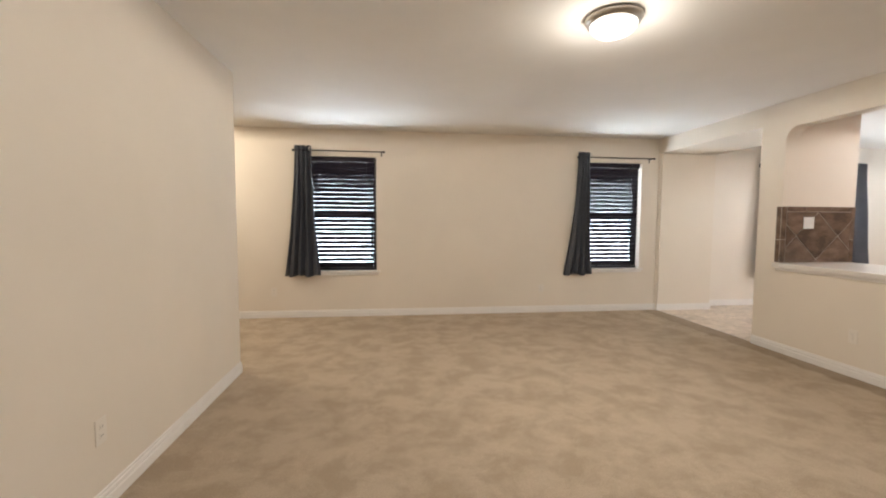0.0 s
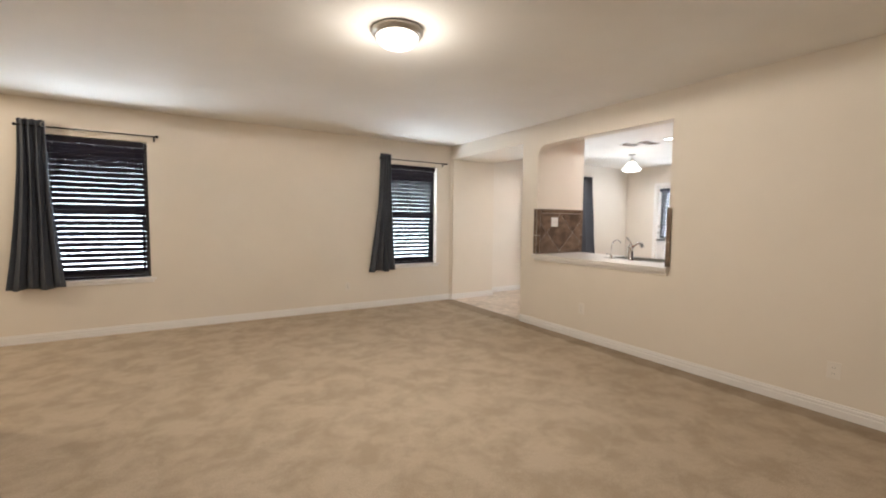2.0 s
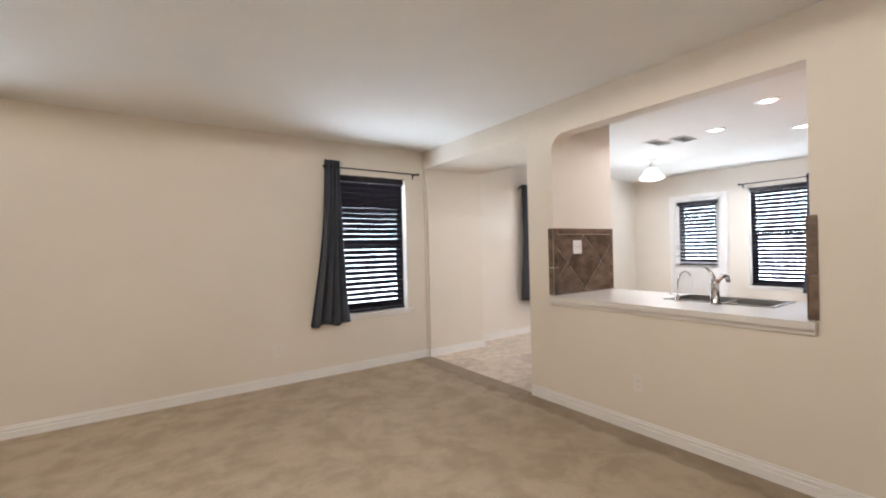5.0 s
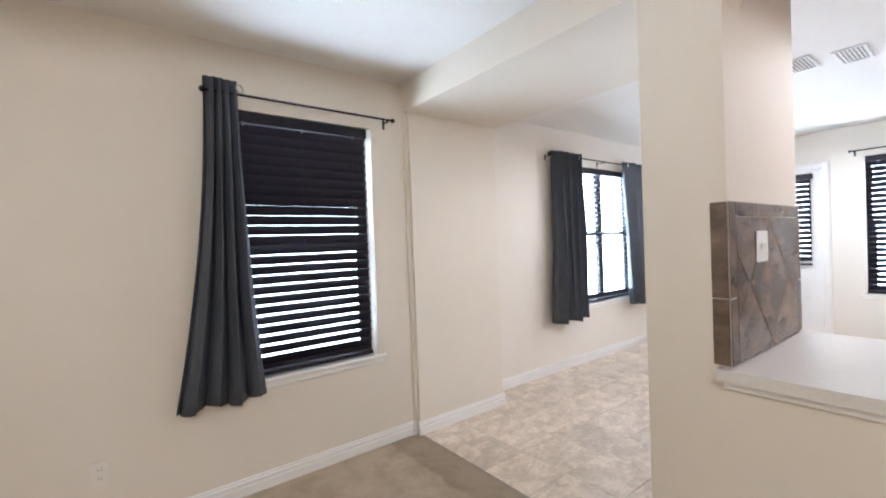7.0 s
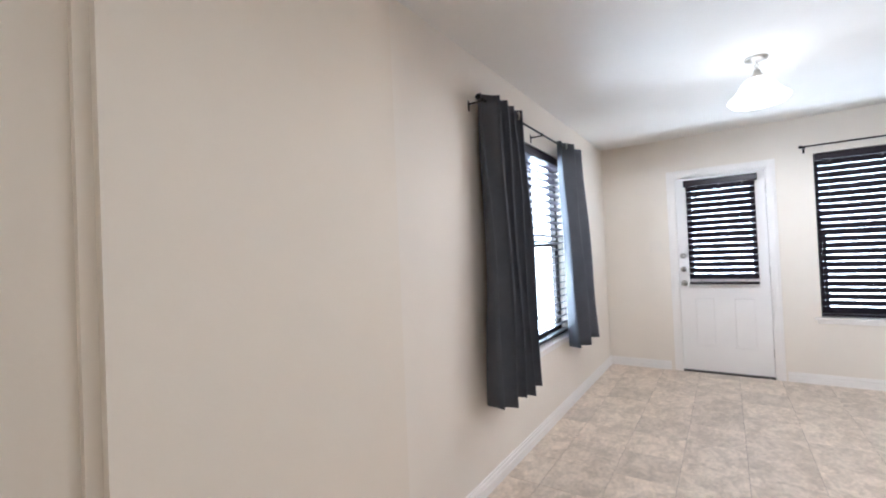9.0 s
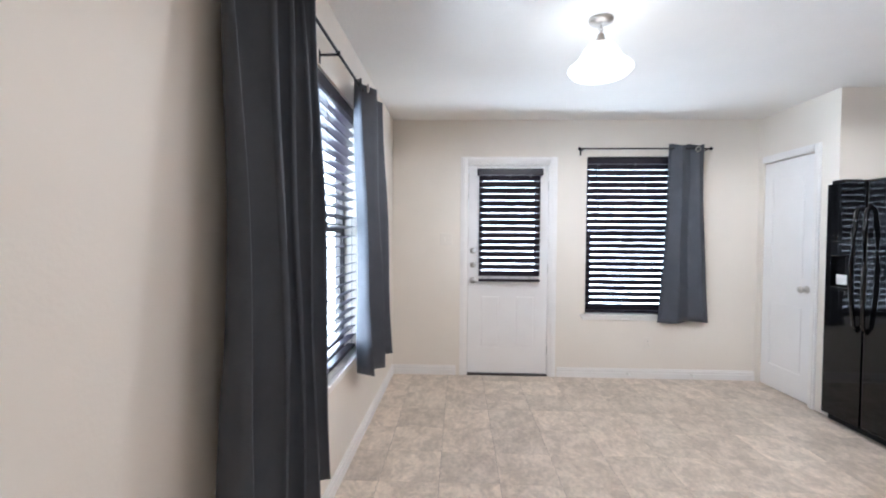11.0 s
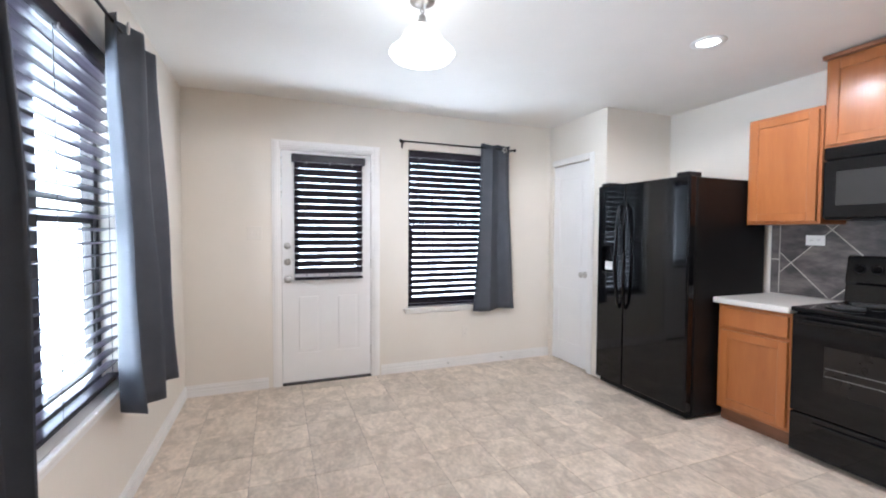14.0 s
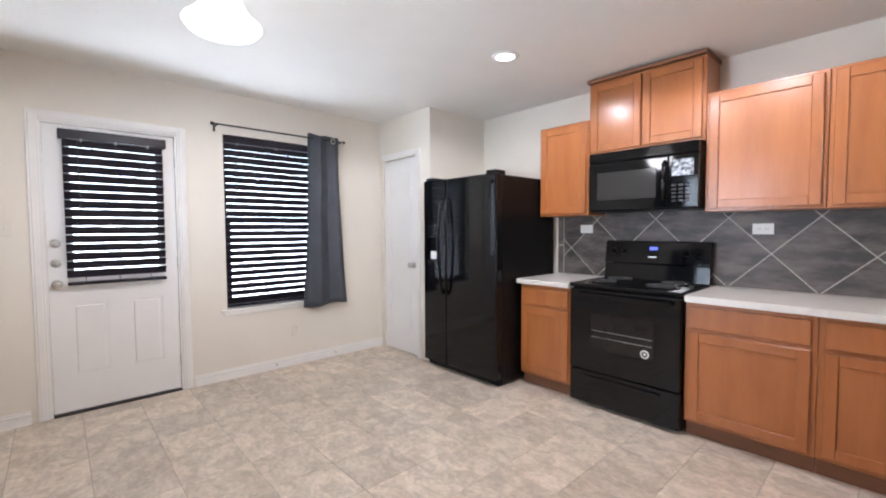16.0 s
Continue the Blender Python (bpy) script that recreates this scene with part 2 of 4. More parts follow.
def part(name, bm, mat, parent=None, label=""):
    me = bpy.data.meshes.new(name)
    bmesh.ops.recalc_face_normals(bm, faces=bm.faces[:])
    bm.to_mesh(me)
    bm.free()
    me.materials.append(mat)
    ob = new(name, me)
    if parent:
        ob.parent = parent
    return tagged(ob, label) if label else ob


def B(*a, **k):
    return box(bmesh.new(), *a, **k)


def thing(name, label, category, group="", kind="", at=(0, 0, 0)):
    e = new(name)
    e.location = at
    e.empty_display_size = 0.1
    return tagged(e, label, category, group, kind)


def structure(name, bm, mat, label="", category=""):
    return tagged(part(name, bm, mat), label, category, kind="structure")


# ---- structure ----
def wall_boxes(axis, a0, a1, t0, t1, z0, z1, holes=()):
    """A wall along x or y from a0 to a1, thick from t0 to t1, with rectangular holes (from, to, bottom, top)."""
    bm = bmesh.new()

    def put(p, q, lo, hi):
        if q - p > 1e-4 and hi - lo > 1e-4:
            box(bm, *((p, q, t0, t1) if axis == "x" else (t0, t1, p, q)), lo, hi)
    at = a0
    for p, q, lo, hi in sorted(holes):
        put(at, p, z0, z1)
        put(p, q, z0, lo)
        put(p, q, hi, z1)
        at = q
    put(at, a1, z0, z1)
    return bm


YN, XP, YK, XE, YS, YP = 6.03, 4.04, 6.225, 8.93, 1.97, 2.75
W1, W2, W4, W3 = (-0.91, 0.0), (2.875, 3.785), (6.33, 7.55), (3.445, 4.355)
SILL, HEAD = 0.615, 2.13
structure("wall_north_living", wall_boxes("x", -4.2, 4.3, YN, YN + 0.16, 0, ZC, [(*W1, SILL, HEAD), (*W2, SILL, HEAD)]), M_WALL, "cream painted drywall with two window openings", "wall")
structure("wall_west", wall_boxes("y", -2.6, YN, -4.32, -4.2, 0, ZC), M_WALL, "cream painted drywall", "wall")
structure("wall_south", wall_boxes("x", -4.2, XP + 0.14, -2.72, -2.6, 0, ZC), M_WALL, "cream painted drywall", "wall")
bm = bmesh.new()
box(bm, -1.22, -1.08, -2.6, 4.0, 0, ZC)
bmesh.ops.bevel(bm, geom=[e for e in bm.edges if abs(e.verts[0].co.z - e.verts[1].co.z) > 1 and e.verts[0].co.y > 3.9], offset=0.02, segments=4, affect="EDGES")
structure("wall_partition", bm, M_WALL, "cream drywall partition with rounded end", "wall")

# wall with the pass-through; the wing and the pilaster flank the walkway
PY0, PY1, PZ0, PZ1 = 2.38, 4.04, 0.85, 2.22
bm = wall_boxes("y", -2.6, PY1, XP, XP + 0.14, 0, ZC, [(PY0, PY1, PZ0, PZ1)])
# rounded upper corner of the opening
arc = [(XP, PY1, PZ1), (XP, PY1, PZ1 - 0.13)] + [(XP, PY1 - 0.13 + 0.13 * math.cos(a), PZ1 - 0.13 + 0.13 * math.sin(a)) for a in np.linspace(0, math.pi / 2, 8)[1:]]
prism(bm, arc, (0.14, 0, 0))
structure("wall_pass_through", bm, M_WALL, "cream drywall half wall with rounded opening to the kitchen", "wall")
bm = bmesh.new()
box(bm, XP, 4.88, PY1, 4.335, 0, ZC)
bmesh.ops.bevel(bm, geom=[e for e in bm.edges if abs(e.verts[0].co.z - e.verts[1].co.z) > 1 and (e.verts[0].co.y > 4.2 or e.verts[0].co.x > 4.5)], offset=0.018, segments=4, affect="EDGES")
structure("wall_wing", bm, M_WALL, "cream drywall wing wall with rounded corners", "wall")
bm = bmesh.new()
box(bm, XP, 4.92, 5.985, YN + 0.16, 0, 2.275)
bmesh.ops.bevel(bm, geom=[e for e in bm.edges if abs(e.verts[0].co.z - e.verts[1].co.z) > 1 and e.verts[0].co.y < 6.0], offset=0.026, segments=4, affect="EDGES")
structure("wall_pilaster", bm, M_WALL, "cream drywall pilaster with rounded corners", "wall")
structure("wall_header", B(XP - 0.001, 4.919, 4.29, YN + 0.16, 2.277, ZC), M_WALL, "cream drywall header over the walkway", "wall")

structure("wall_north_kitchen", wall_boxes("x", 4.92, XE + 0.16, YK, YK + 0.16, 0, ZC, [(*W4, SILL, HEAD)]), M_KWALL, "cream painted drywall with a wide window opening", "wall")
DY0, DY1, DZ = 4.70, 5.50, 2.06
structure("wall_east", wall_boxes("y", YS - 0.12, YK, XE, XE + 0.16, 0, ZC, [(DY0, DY1, 0, DZ), (*W3, SILL, HEAD)]), M_KWALL, "cream painted drywall with a door and a window opening", "wall")
structure("wall_south_kitchen", wall_boxes("x", XP + 0.14, XE, YS - 0.12, YS, 0, ZC), M_KWALL, "pale painted drywall behind the cabinets", "wall")
bm = wall_boxes("x", 8.08, XE, YP - 0.10, YP, 0, ZC, [(8.29, 8.86, 0, 2.05)])
box(bm, 8.08, 8.18, YS, YP - 0.10, 0, ZC)
structure("wall_pantry", bm, M_KWALL, "pale drywall closet corner with a door opening", "wall")
structure("ceiling", B(-4.32, XE + 0.16, -2.72, YK + 0.16, ZC, ZC + 0.12), M_CEIL, "off-white textured ceiling", "ceiling")
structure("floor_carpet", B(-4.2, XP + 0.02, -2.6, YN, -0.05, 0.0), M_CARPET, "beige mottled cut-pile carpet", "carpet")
floor = structure("floor_kitchen", B(XP + 0.02, XE + 0.16, YS - 0.12, YK, -0.05, -0.003), M_GROUT, "beige stone-look tile floor", "floor")


def base_run(p, q, into):
    """A stepped baseboard from p to q; into is the room side."""
    p, q, n = Vector((*p, 0)), Vector((*q, 0)), Vector((*into, 0))
    prof = [(0, 0), (0.016, 0), (0.016, 0.048), (0.009, 0.054), (0.014, 0.060), (0.013, 0.074), (0.006, 0.079), (0.008, 0.088), (0, 0.092)]
    bm = bmesh.new()
    prism(bm, [p + n * a + Vector((0, 0, b)) for a, b in prof], q - p)
    return structure("baseboard", bm, M_TRIM, "white painted stepped baseboard", "baseboard")


base_run((-4.2, YN), (4.04, YN), (0, -1))
base_run((-1.08, -2.6), (-1.08, 3.98), (1, 0))
base_run((-1.22, -2.6), (-1.22, 3.98), (-1, 0))
base_run((-1.20, 4.0), (-1.10, 4.0), (0, 1))
base_run((XP, -2.6), (XP, 4.31), (-1, 0))
base_run((XP + 0.02, 4.33), (4.86, 4.33), (0, 1))
base_run((XP + 0.01, 5.985), (4.91, 5.985), (0, -1))
base_run((XP, 5.995), (XP, YN), (-1, 0))
base_run((4.94, YK), (XE, YK), (0, -1))
base_run((XE, 5.60), (XE, YK), (-1, 0))
base_run((XE, YP), (XE, 4.62), (-1, 0))
base_run((8.08, 2.4), (8.08, YP), (-1, 0))


# ---- windows, blinds and curtains ----
# local frame of a window: x along the wall, y outwards, z up, with the inner wall face at y = 0
def window(name, width, m, cat="window", mull=False):
    w = thing(name, "dark bronze single-hung window with white sill", cat, kind="structure")
    h0, h1 = SILL, HEAD
    bm = bmesh.new()
    for a in (0, width - 0.045):
        box(bm, a, a + 0.045, 0.10, 0.155, h0, h1, 0.004)
    box(bm, 0.045, width - 0.045, 0.10, 0.155, h0, h0 + 0.05, 0.004)
    box(bm, 0.045, width - 0.045, 0.10, 0.155, h1 - 0.05, h1, 0.004)
    part("window_frame", bm, M_BRONZE, w)
    mid = 1.40
    bm = bmesh.new()
    box(bm, 0.045, width - 0.045, 0.097, 0.145, mid - 0.03, mid + 0.025, 0.004)
    part("meeting_rail", bm, M_BRONZE, w)
    if mull:
        part("mullion", B(width / 2 - 0.045, width / 2 + 0.045, 0.098, 0.148, h0 + 0.05, h1 - 0.05, bevel=0.004), M_BRONZE, w)
    bm = bmesh.new()
    box(bm, 0.05, 0.075, 0.105, 0.135, h0 + 0.05, mid - 0.03, 0.003)
    box(bm, width - 0.075, width - 0.05, 0.105, 0.135, h0 + 0.05, mid - 0.03, 0.003)
    box(bm, 0.075, width - 0.075, 0.105, 0.135, h0 + 0.05, h0 + 0.08, 0.003)
    part("lower_sash", bm, M_BRONZE, w)
    for lo, hi in ((h0 + 0.05, mid - 0.03), (mid + 0.025, h1 - 0.05)):
        g = part("pane", B(0.045, width - 0.045, 0.122, 0.126, lo, hi), M_GLASS, w, "clear window glass")
        g.visible_shadow = False
    bm = bmesh.new()
    box(bm, -0.05, width + 0.05, -0.03, -0.001, h0 - 0.022, h0 + 0.002, 0.006, 2)
    box(bm, 0.002, width - 0.002, -0.001, 0.099, h0 - 0.02, h0 + 0.001)
    box(bm, -0.03, width + 0.03, -0.014, -0.001, h0 - 0.055, h0 - 0.022, 0.004)
    part("window_sill", bm, M_TRIM, w, "white painted sill")
    w.matrix_world = m
    return w


def blind(label, x0, x1, z0, z1, y, m, tilt=48.0, pitch=0.055, valance=0.02, slat=0.063):
    b = thing("window_blind", label, "blind", "dark slatted blinds")
    part("headrail", B(x0 - valance, x1 + valance, y - 0.045, y + 0.03, z1 - 0.065, z1, bevel=0.006, seg=2), M_BLIND, b)
    part("bottom_rail", B(x0, x1, y - 0.028, y + 0.028, z0, z0 + 0.022, bevel=0.005), M_BLIND, b)
    bm = bmesh.new()
    pts = [(-slat / 2, 0.0), (-slat / 5, 0.0035), (slat / 5, 0.0035), (slat / 2, 0.0)]
    prism(bm, [(x0, a, c) for a, c in pts] + [(x0, a, c - 0.003) for a, c in reversed(pts)], (x1 - x0, 0, 0))
    first = part("slat", bm, M_BLIND, b)
    n = int((z1 - 0.085 - z0 - 0.03) / pitch)
    for i in range(n + 1):
        s = first if i == 0 else new("slat", first.data)
        s.parent = b
        s.matrix_local = pose(0, y, z1 - 0.085 - i * pitch, -tilt + random.uniform(-0.5, 0.5), 0, 0)
    for x in (x0 + 0.1, (x0 + x1) / 2, x1 - 0.1):
        for yy in (y - 0.029, y + 0.029):
            part("ladder_cord", tube(bmesh.new(), (x, yy, z0 + 0.01), (x, yy, z1 - 0.05), 0.0012, 5), M_DARK, b)
    for x in (x0 + 0.1, (x0 + x1) / 2, x1 - 0.1):
        part("valance_clip", B(x - 0.007, x + 0.007, y - 0.05, y - 0.044, z1 - 0.083, z1 - 0.06, bevel=0.002), M_CLIP, b, "small grey plastic clip")
    part("tilt_wand", tube(bmesh.new(), (x0 + 0.08, y - 0.05, z1 - 0.07), (x0 + 0.085, y - 0.052, z1 - 0.55), 0.004, 6), M_DARK, b)
    b.matrix_world = m
    return b


def curtain(label, top, bottom, z0, z1, y, folds, m, rings=(), amp=0.03, seed=0, lean=0.0):
    c = thing("curtain", label, "curtain", "grey grommet curtains")
    rnd = random.Random(seed)
    ph = [rnd.uniform(-0.5, 0.5) for _ in range(6)]
    nu, nv = folds * 14, 26
    bm = bmesh.new()
    grid = []
    for j in range(nv + 1):
        v = j / nv
        z = z0 + (z1 - z0) * v
        e = (1 - v) ** 1.8
        a0, a1 = top[0] + (bottom[0] - top[0]) * e, top[1] + (bottom[1] - top[1]) * e
        row = []
        for i in range(nu + 1):
            u = i / nu
            uu = u + 0.018 * math.sin(5 * u + ph[0] * 6 + 1.6 * v)
            wave = math.sin(2 * math.pi * folds * uu + ph[1])
            depth = amp * (0.85 + 0.35 * (1 - v)) * (wave + 0.12 * math.sin(4 * math.pi * folds * uu + ph[2] + 2 * v)) + 0.006 * math.sin(9 * v + 7 * u + ph[3])
            x = a0 + (a1 - a0) * u + 0.010 * math.sin(4 * math.pi * folds * uu + ph[4])
            zz = z - 0.012 * (1 - v) * math.sin(3 * u * folds + ph[5]) + (0.012 * wave if v > 0.98 else 0)
            row.append(bm.verts.new((x, y + depth - lean * (1 - v), zz)))
        grid.append(row)
    for j in range(nv):
        for i in range(nu):
            bm.faces.new((grid[j][i], grid[j][i + 1], grid[j + 1][i + 1], grid[j + 1][i])).smooth = True
    cl = part("cloth", bm, M_CURTAIN, c)
    sol = cl.modifiers.new("thickness", "SOLIDIFY")
    sol.thickness = 0.003
    for x, yaw in rings:
        part("grommet", torus(bmesh.new(), pose(x, y - amp * 0.6, z1 - 0.045, 90, 0, yaw), 0.021, 0.005), M_NICKEL, c, "silver metal grommet")
    c.matrix_world = m
    return c


def rod(x0, x1, z, y, m, brackets):
    r = thing("curtain_rod", "thin black metal curtain rod with ball ends", "curtain rod", "curtain rods")
    part("pole", tube(bmesh.new(), (x0, y, z), (x1, y, z), 0.007, 10), M_ROD, r)
    for x in (x0, x1):
        bm = bmesh.new()
        bmesh.ops.create_uvsphere(bm, u_segments=12, v_segments=8, radius=0.016, matrix=Matrix.Translation((x, y, z)))
        part("finial", bm, M_ROD, r)
    for x in brackets:
        bm = bmesh.new()
        box(bm, x - 0.008, x + 0.008, -0.004, 0, z - 0.05, z + 0.01, 0.001)
        box(bm, x - 0.005, x + 0.005, y - 0.01, -0.003, z - 0.016, z - 0.008)
        box(bm, x - 0.005, x + 0.005, y - 0.012, y - 0.006, z - 0.016, z + 0.004)
        part("bracket", bm, M_ROD, r)
    r.matrix_world = m
    return r


def north(x, y):
    return pose(x, y, 0)


def east(y):
    return pose(XE, y, 0, 0, 0, -90)


GREY = "grey pleated fabric curtain pushed to one side of the window"
window("window_1", W1[1] - W1[0], north(W1[0], YN))
window("window_2", W2[1] - W2[0], north(W2[0], YN))
window("window_3", W3[1] - W3[0], east(W3[1]))
window("window_4", W4[1] - W4[0], north(W4[0], YK), mull=True)
LB = "dark brown wooden blind, lowered with slats tilted open"
wd = W1[1] - W1[0]
for x, yy in ((W1[0], YN), (W2[0], YN)):
    blind(LB, 0.015, wd - 0.03, SILL + 0.012, HEAD - 0.004, 0.047, north(x, yy), tilt=57, pitch=0.058, valance=0.0)
blind(LB, 0.015, wd - 0.015, SILL + 0.012, HEAD - 0.004, 0.047, east(W3[1]), tilt=62, slat=0.058, pitch=0.0588, valance=0.0)
blind("dark brown wooden blind with slats open flat", 0.015, W4[1] - W4[0] - 0.015, SILL + 0.012, HEAD - 0.004, 0.052, north(W4[0], YK), tilt=12, pitch=0.058, valance=0.0)
ZR = 2.19
rod(-1.05, 0.10, ZR, -0.075, north(0, YN), (-0.99, 0.07))
rod(2.79, 3.925, ZR, -0.06, north(0, YN), (2.85, 3.885))
rod(5.80, 7.60, ZR, -0.085, north(0, YK), (5.84, 6.75, 7.56))
rod(-0.09, 1.12, ZR, -0.075, east(4.36), (-0.06, 1.08))
curtain(GREY, (-1.03, -0.82), (-1.17, -0.73), 0.56, 2.25, -0.075, 4, north(0, YN), [(-0.835, 30)], seed=1)
curtain(GREY, (2.80, 2.955), (2.61, 3.04), 0.54, 2.26, -0.065, 4, north(0, YN), [(2.965, 30)], seed=2)
curtain("grey pleated fabric curtain hanging in deep folds", (5.84, 6.25), (5.745, 6.20), 0.53, 2.225, -0.095, 4, north(0, YK), [(6.225, 40)], amp=0.065, seed=3, lean=0.06)
curtain("grey fabric curtain hanging beside the wide window", (7.15, 7.60), (7.20, 7.70), 0.545, 2.225, -0.095, 2, north(0, YK), [(7.19, 20)], amp=0.06, seed=4, lean=0.03)
curtain("grey fabric curtain spread nearly flat over the window edge", (0.73, 1.05), (0.66, 1.13), 0.56, 2.225, -0.085, 2, east(4.36), [(0.99, 0)], amp=0.022, seed=5)


# ---- doors ----
def casing(bm, x0, x1, h, y, w=0.065, left=True, right=True):
    """Stepped door trim round an opening in a wall whose face is at y (room side is -y)."""
    for a, b, ok in ((x0 - w, x0, left), (x1, x1 + w, right)):
        if ok:
            box(bm, a, b, y - 0.014, y - 0.001, 0, h + w, 0.003)
            box(bm, a + 0.015, b - 0.015, y - 0.02, y - 0.013, 0, h + w - 0.015, 0.003)
    box(bm, x0, x1, y - 0.014, y - 0.001, h, h + w, 0.003)
    box(bm, x0, x1, y - 0.02, y - 0.013, h + 0.015, h + w - 0.015, 0.003)
    return bm


def panel_slab(bm, x0, x1, z0, z1, y0, y1, panels):
    """A door slab with sunk, raised-field panels in its face at y0."""
    xs = sorted({x0, x1, *(p for q in panels for p in q[:2])})
    zs = sorted({z0, z1, *(p for q in panels for p in q[2:])})
    for xa, xb in zip(xs, xs[1:]):
        for za, zb in zip(zs, zs[1:]):
            cx, cz = (xa + xb) / 2, (za + zb) / 2
            if not any(a < cx < b and c < cz < d for a, b, c, d in panels):
                box(bm, xa, xb, y0, y1, za, zb)
    for a, b, c, d in panels:
        box(bm, a, b, y0 + 0.008, y1, c, d)
        box(bm, a + 0.02, b - 0.02, y0 + 0.001, y0 + 0.009, c + 0.02, d - 0.02, 0.005)
    bmesh.ops.remove_doubles(bm, verts=bm.verts[:], dist=1e-5)
    return bm


def knob(parent, x, z, y):
    m = pose(x, y, z, 90, 0, 0)
    bm = bmesh.new()
    lathe(bm, [(0.0, 0.0), (0.032, 0.0), (0.032, 0.006), (0.014, 0.012), (0.012, 0.03), (0.024, 0.038), (0.029, 0.05), (0.024, 0.062), (0.0, 0.066)], m, 20)
    part("door_knob", bm, M_NICKEL, parent, "brushed nickel knob")


def deadbolt(parent, x, z, y):
    bm = bmesh.new()
    lathe(bm, [(0.0, 0.0), (0.03, 0.0), (0.028, 0.014), (0.0, 0.016)], pose(x, y, z, 90, 0, 0), 20)
    box(bm, x - 0.006, x + 0.006, y - 0.032, y - 0.014, z - 0.016, z + 0.016, 0.003)
    part("deadbolt", bm, M_NICKEL, parent, "brushed nickel thumb turn")


d = thing("door_1", "white back door, closed, with blind over its window", "door", kind="structure")
dw = DY1 - DY0
part("door_casing", casing(bmesh.new(), 0, dw, DZ, 0), M_TRIM, d)
bm = bmesh.new()
box(bm, 0.0, 0.012, 0.0, 0.16, 0, DZ)
box(bm, dw - 0.012, dw, 0.0, 0.16, 0, DZ)
box(bm, 0.012, dw - 0.012, 0.0, 0.16, DZ - 0.012, DZ)
part("jamb", bm, M_TRIM, d)
bm = bmesh.new()
GL = (0.15, dw - 0.13, 0.98, 1.92)
PW = [(0.13, 0.335, 0.27, 0.79), (0.47, 0.675, 0.27, 0.79)]
xs0, xs1 = 0.015, dw - 0.015
panel_slab(bm, xs0, xs1, 0.018, GL[2], 0.02, 0.065, PW)
box(bm, xs0, GL[0], 0.02, 0.065, GL[2], DZ - 0.015)
box(bm, GL[1], xs1, 0.02, 0.065, GL[2], DZ - 0.015)
box(bm, GL[0], GL[1], 0.02, 0.065, GL[3], DZ - 0.015)
slab = part("slab", bm, M_DOOR, d, "white painted panel door leaf")
pane = part("pane", B(GL[0], GL[1], 0.04, 0.045, GL[2], GL[3]), M_GLASS, d, "clear glass")
pane.visible_shadow = False
bm = bmesh.new()
for a, b, c, e in ((GL[0] - 0.03, GL[0], GL[2] - 0.03, GL[3] + 0.03), (GL[1], GL[1] + 0.03, GL[2] - 0.03, GL[3] + 0.03), (GL[0], GL[1], GL[2] - 0.03, GL[2]), (GL[0], GL[1], GL[3], GL[3] + 0.03)):
    box(bm, a, b, 0.008, 0.021, c, e, 0.004)
part("glazing_frame", bm, M_DOOR, d)
part("threshold", B(0.012, dw - 0.012, -0.01, 0.15, 0, 0.015, bevel=0.003), M_BRONZE, d, "dark metal threshold")
knob(d, 0.06, 0.93, 0.02)
deadbolt(d, 0.06, 1.08, 0.02)
deadbolt(d, 0.06, 1.22, 0.02)
for z in (0.25, 1.05, 1.85):
    part("hinge", tube(bmesh.new(), (dw - 0.010, 0.012, z - 0.045), (dw - 0.010, 0.012, z + 0.045), 0.007, 8), M_NICKEL, d, "nickel hinge")
d.matrix_world = pose(XE, DY1, 0, 0, 0, -90)
blind("dark brown wooden blind mounted on the back door", 0.115, dw - 0.10, 0.925, 2.005, -0.03, pose(XE, DY1, 0, 0, 0, -90), tilt=64, slat=0.060, pitch=0.061, valance=0.02)

d = thing("door_2", "white two-panel closet door, closed", "door", kind="structure")
bm = casing(bmesh.new(), 0, 0.57, 2.05, 0, w=0.06, left=False, right=True)
part("door_casing", bm, M_TRIM, d)
bm = bmesh.new()
panel_slab(bm, 0.004, 0.566, 0.012, 2.04, 0.012, 0.05, [(0.10, 0.47, 0.22, 0.80), (0.10, 0.47, 1.0, 1.90)])
part("slab", bm, M_DOOR, d, "white painted two-panel leaf")
knob(d, 0.505, 0.94, 0.012)
d.matrix_world = pose(8.86, YP, 0, 0, 0, 180)


# ---- kitchen: things along the south wall (fronts face +y) ----
IDENT = Matrix()


def shaker_door(parent, x0, x1, z0, z1, y, m=IDENT, rail=0.055):
    """A framed cabinet door, its back at y and its face at y + 0.02: a panel with two stiles and two rails."""
    def put(name, bm, p):
        bm.transform(m)
        return part(name, bm, M_WOOD, p)
    d = put("door", B(x0 + rail - 0.006, x1 - rail + 0.006, y + 0.001, y + 0.010, z0 + rail - 0.006, z1 - rail + 0.006), parent)
    put("stile", B(x0, x0 + rail, y, y + 0.02, z0, z1, bevel=0.003), d)
    put("stile", B(x1 - rail, x1, y, y + 0.02, z0, z1, bevel=0.003), d)
    put("rail", B(x0 + rail, x1 - rail, y, y + 0.0195, z0, z0 + rail, bevel=0.003), d)
    put("rail", B(x0 + rail, x1 - rail, y, y + 0.0195, z1 - rail, z1, bevel=0.003), d)
    return d


def cells(xs, ys, z0, z1, keep):
    """One slab made of grid cells that share their corners."""
    bm = bmesh.new()
    for xa, xb in zip(xs, xs[1:]):
        for ya, yb in zip(ys, ys[1:]):
            if keep((xa + xb) / 2, (ya + yb) / 2):
                box(bm, xa, xb, ya, yb, z0, z1)
    bmesh.ops.remove_doubles(bm, verts=bm.verts[:], dist=1e-5)
    return bm


